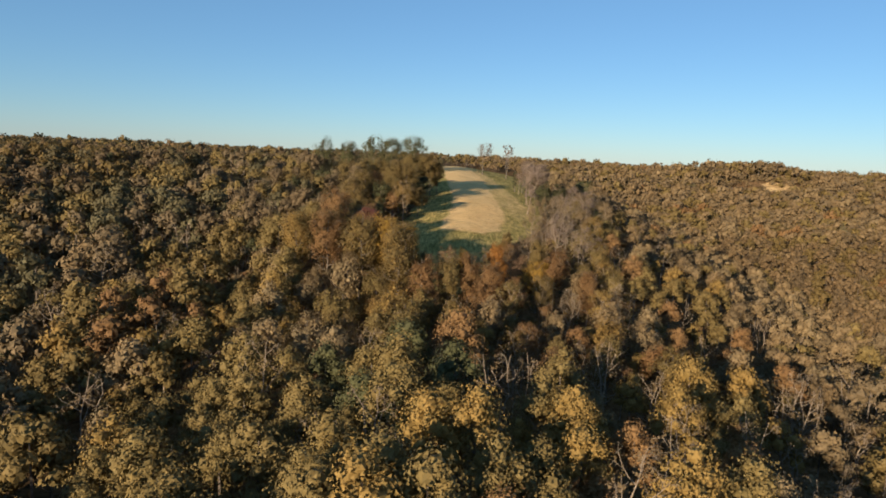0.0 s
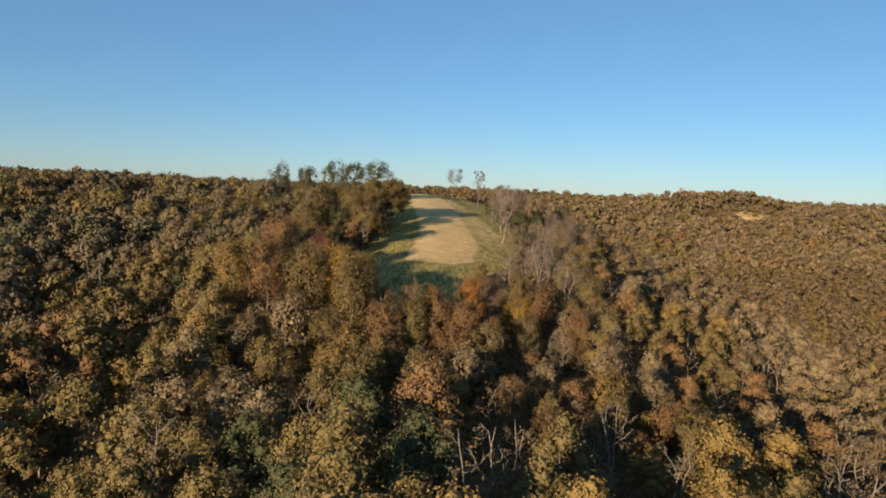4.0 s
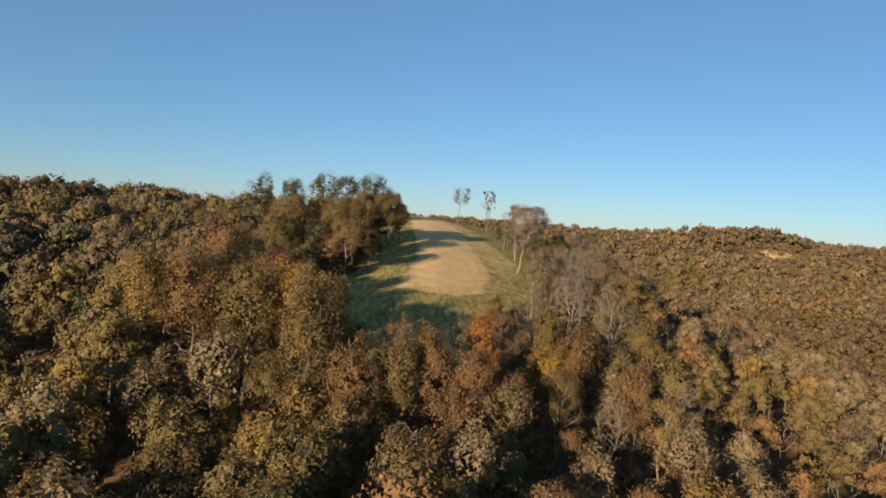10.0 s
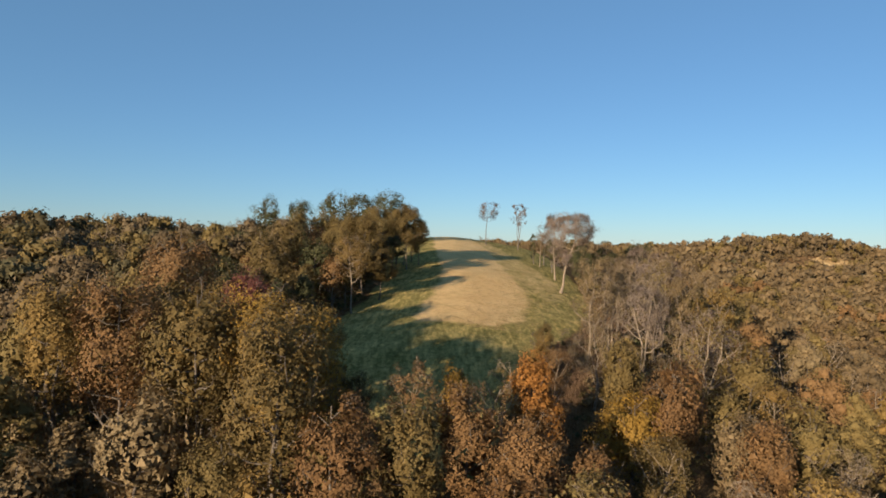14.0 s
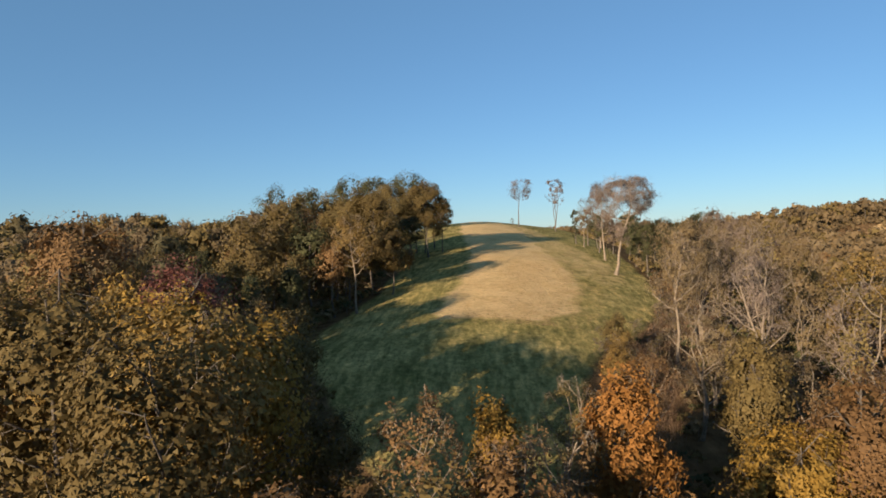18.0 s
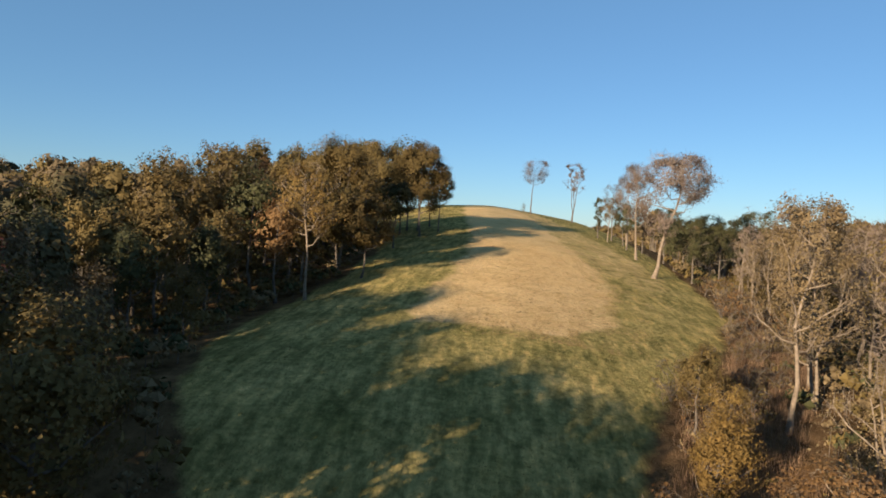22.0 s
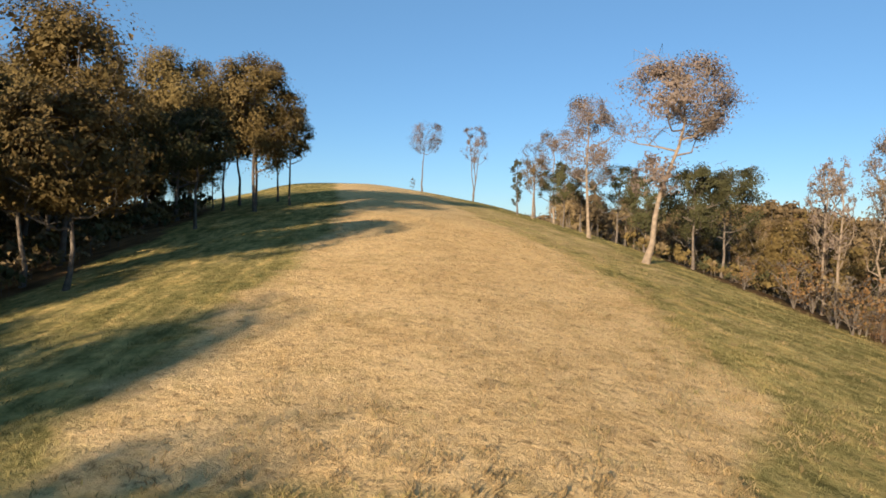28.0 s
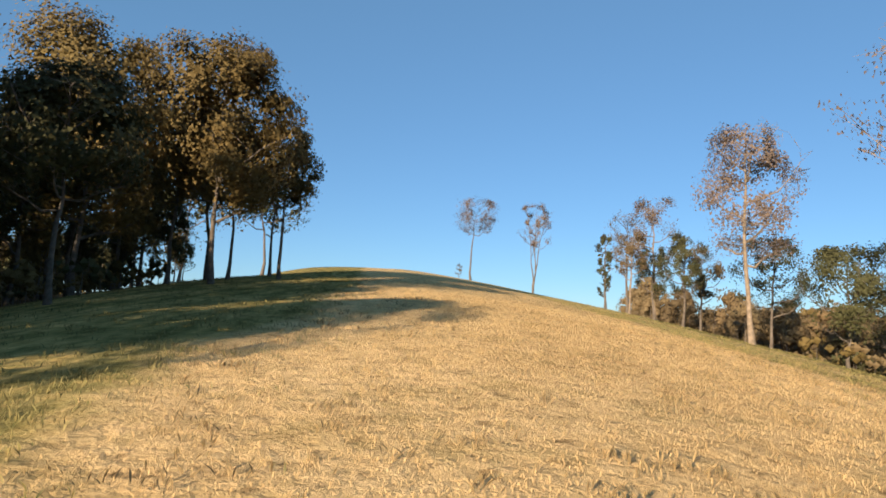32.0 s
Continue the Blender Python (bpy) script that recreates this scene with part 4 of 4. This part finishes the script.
# ---- brush along the grass edge ----
shrubs = []
for k, leaf in enumerate(("tan", "rust", "olive")):
    spec = grow(300 + k, 1.9, 0.05, 0.9, 10, 230, 0.06, 0.018, flat=0.1, twigs=3, puff=0.16, sub=2, stems=5, rise=(45, 75))
    shrubs.append((spec, leaf))
first = {}
for n in range(104):
    y = rng.uniform(116, 178)
    x = float(np.interp(y, OPEN_Y, OPEN_R)) + rng.uniform(-0.4, 5.0)
    if n >= 84:
        y = rng.uniform(205, 285)
        x = float(np.interp(y, OPEN_Y, OPEN_R)) - rng.uniform(-2, 1.5)
    k = int(rng.integers(0, 3)) if n < 84 else 2
    s = rng.uniform(0.5, 1.3) * (1.0 if n < 84 else 0.4)
    m = Matrix.Translation((x, y, float(height(x, y)) - 0.1)) @ Matrix.Rotation(rng.uniform(0, 6.28), 4, "Z") @ Matrix.Scale(s, 4)
    if k in first:
        copy_thing(first[k], m)
    else:
        spec, leaf = shrubs[k]
        root = tree("shrub", f"dry {WORDS[leaf]} brush at the edge of the grass", "brush along the grass", spec, leaf, BARK, (x, y))
        tagged(root, category="shrub")
        root.matrix_basis = m
        first[k] = root


# ---- undergrowth in the woods beside the clearing ----
spots = []
while len(spots) < 3600:
    x, y = rng.uniform((-48, 100), (44, 216))
    edge = band(x, y, OPEN_Y, OPEN_L, OPEN_R, 2.0)
    weedy = 0 < x - float(np.interp(y, OPEN_Y, OPEN_R)) < 7 and y < 182 and rng.random() < 0.85
    if edge < 0.35 and (y < 206 or x < -24 or x > 28) and not weedy:
        spots.append((x, y, float(height(x, y))))
spots = np.array(spots)
low = [crown_of_puffs(260 + k, 1.1, 0.85, 23, 0.14, 5) for k in range(4)]
woods("undergrowth", "low leafy undergrowth and saplings on the wood floor", [
    (x, y, z, 0.6 + 1.1 * rng.random() ** 2, 6.28 * rng.random(), int(rng.integers(0, 4)), LEAF_ORDER.index(("olive", "green", "tan", "olive")[int(rng.integers(0, 4))])) for x, y, z in spots], low)


# ---- grass ----
def tufts(name, label, spots, tall, blades, mat, seed, wide=0.05, tilt=0.4, loose=0.07):
    g = np.random.default_rng(seed)
    n = len(spots)
    base = np.repeat(spots, blades, 0)
    base[:, :2] += g.normal(0, loose, (n * blades, 2))
    az = g.uniform(0, 2 * math.pi, n * blades)
    h = tall * g.uniform(0.5, 1.3, n * blades)
    lean = g.normal(0, tilt, (n * blades, 2)) * h[:, None]
    side = np.column_stack([np.cos(az), np.sin(az), 0 * az]) * (0.004 + wide * h[:, None])
    tip = base + np.column_stack([lean, h])
    mid = base + np.column_stack([lean * 0.4, h * 0.55])
    verts = np.stack([base, mid + side, tip, mid - side], 1).reshape(-1, 3)
    me = quad_mesh(name, verts, np.arange(len(verts)).reshape(-1, 4), [mat])
    return tagged(new(name, me), label, "grass", kind="stuff")


def scatter(count, ylo, yhi, seed):
    g = np.random.default_rng(seed)
    y = ylo + (yhi - ylo) * g.random(count) ** 1.5
    x = g.uniform(-22, 24, count)
    return x, y


x, y = scatter(30000, 146, 225, 1)
ok = band(x, y, STRIP_Y, STRIP_L, STRIP_R, 1.5) > np.random.default_rng(3).uniform(0.2, 0.9, len(x))
spots = np.column_stack([x, y, height(x, y) - 0.02])[ok]
tufts("dry_grass", "short dry golden grass on the mown strip", spots, 0.05, 5, BLADE_DRY, 7, 0.035)
g = np.random.default_rng(4)
x, y = g.uniform(-5, 12, 20000), 150 + 42 * g.beta(2.0, 1.6, 20000)
spots = np.column_stack([x, y, height(x, y) - 0.02])[band(x, y, STRIP_Y, STRIP_L, STRIP_R, 3.5) > g.uniform(0.3, 0.9, 20000)]
tufts("straw_grass", "upright straw stubble on the strip", spots, 0.055, 5, BLADE_DRY, 17, 0.03, 0.3, 0.1)
# clods and cut tussocks thrown up along the strip's lower end and its open side
x, y = g.uniform(-5, 17, 9000), 143 + 42 * g.random(9000) ** 1.4
edge = np.interp(y, STRIP_Y, STRIP_R) - x
chance = np.where(edge > 0, np.exp(-edge / 6.0) * 0.9 + 0.10, 0.75 * np.exp(edge / 4.0))
ok = (g.random(9000) < chance * np.clip(0.5 + 1.6 * wave(x * 2.2, y * 0.5, 0.8, 6), 0, 1)) & (band(x, y, OPEN_Y, OPEN_L, OPEN_R, 2.0) > 0.6)
spots = np.column_stack([x, y, height(x, y) - 0.03])[ok]
tufts("grass_clods", "small clods and cut tussocks of straw and dull green grass", spots, 0.125, 12, BLADE_CLOD, 19, 0.06, 0.6, 0.10)
x, y = scatter(25000, 118, 225, 2)
ok = (band(x, y, STRIP_Y, STRIP_L, STRIP_R, 1.5) < 0.5) & (band(x, y, OPEN_Y, OPEN_L, OPEN_R, 2.0) > 0.4)
spots = np.column_stack([x, y, height(x, y) - 0.02])[ok]
tufts("green_grass", "tussocky green and straw grass beside the strip", spots, 0.11, 5, BLADE_GREEN, 8)


# dark weeds and clods standing in the dry strip
x, y = scatter(9000, 146, 205, 9)
ok = band(x, y, STRIP_Y, STRIP_L, STRIP_R, 1.5) > 0.5
spots = np.column_stack([x, y, height(x, y) - 0.01])[ok]
tufts("strip_weeds", "small dark weeds scattered in the dry strip", spots, 0.09, 4, BLADE_WEED, 10)


# tall reddish weed stalks between the grass and the trees
g = np.random.default_rng(12)
y = g.uniform(117, 166, 4600)
x = np.interp(y, OPEN_Y, OPEN_R) + 1.0 + 6.0 * g.random(len(y)) + 0.8 * wave(y, y, 1.3, 2)
spots = np.column_stack([x, y, height(x, y) - 0.02])
tufts("weed_stalks", "tall dry reddish-brown weed stalks at the wood's edge", spots, 0.62, 5, BLADE_STALK, 13, 0.010, 0.25, 0.22)

# lumpy tussocks along the strip's ragged edge
y = g.uniform(126, 205, 9000)
lo, hi = np.interp(y, STRIP_Y, STRIP_L), np.interp(y, STRIP_Y, STRIP_R)
x = np.where(g.random(len(y)) < 0.75, hi + g.normal(0.8, 1.5, len(y)), lo + g.normal(-0.6, 1.0, len(y)))
x = np.where(y < 150, g.uniform(-13, 10, len(y)), x)
ok = (wave(x, y, 0.55, 11) + 0.6 * wave(x, y, 1.9, 5) > 0.1) & (band(x, y, OPEN_Y, OPEN_L, OPEN_R, 2.0) > 0.6)
spots = np.column_stack([x, y, height(x, y) - 0.02])[ok]
tufts("tussocks", "lumpy olive and straw tussocks along the strip's ragged edge", spots, 0.12, 6, BLADE_GREEN, 14, 0.035, 0.5, 0.12)
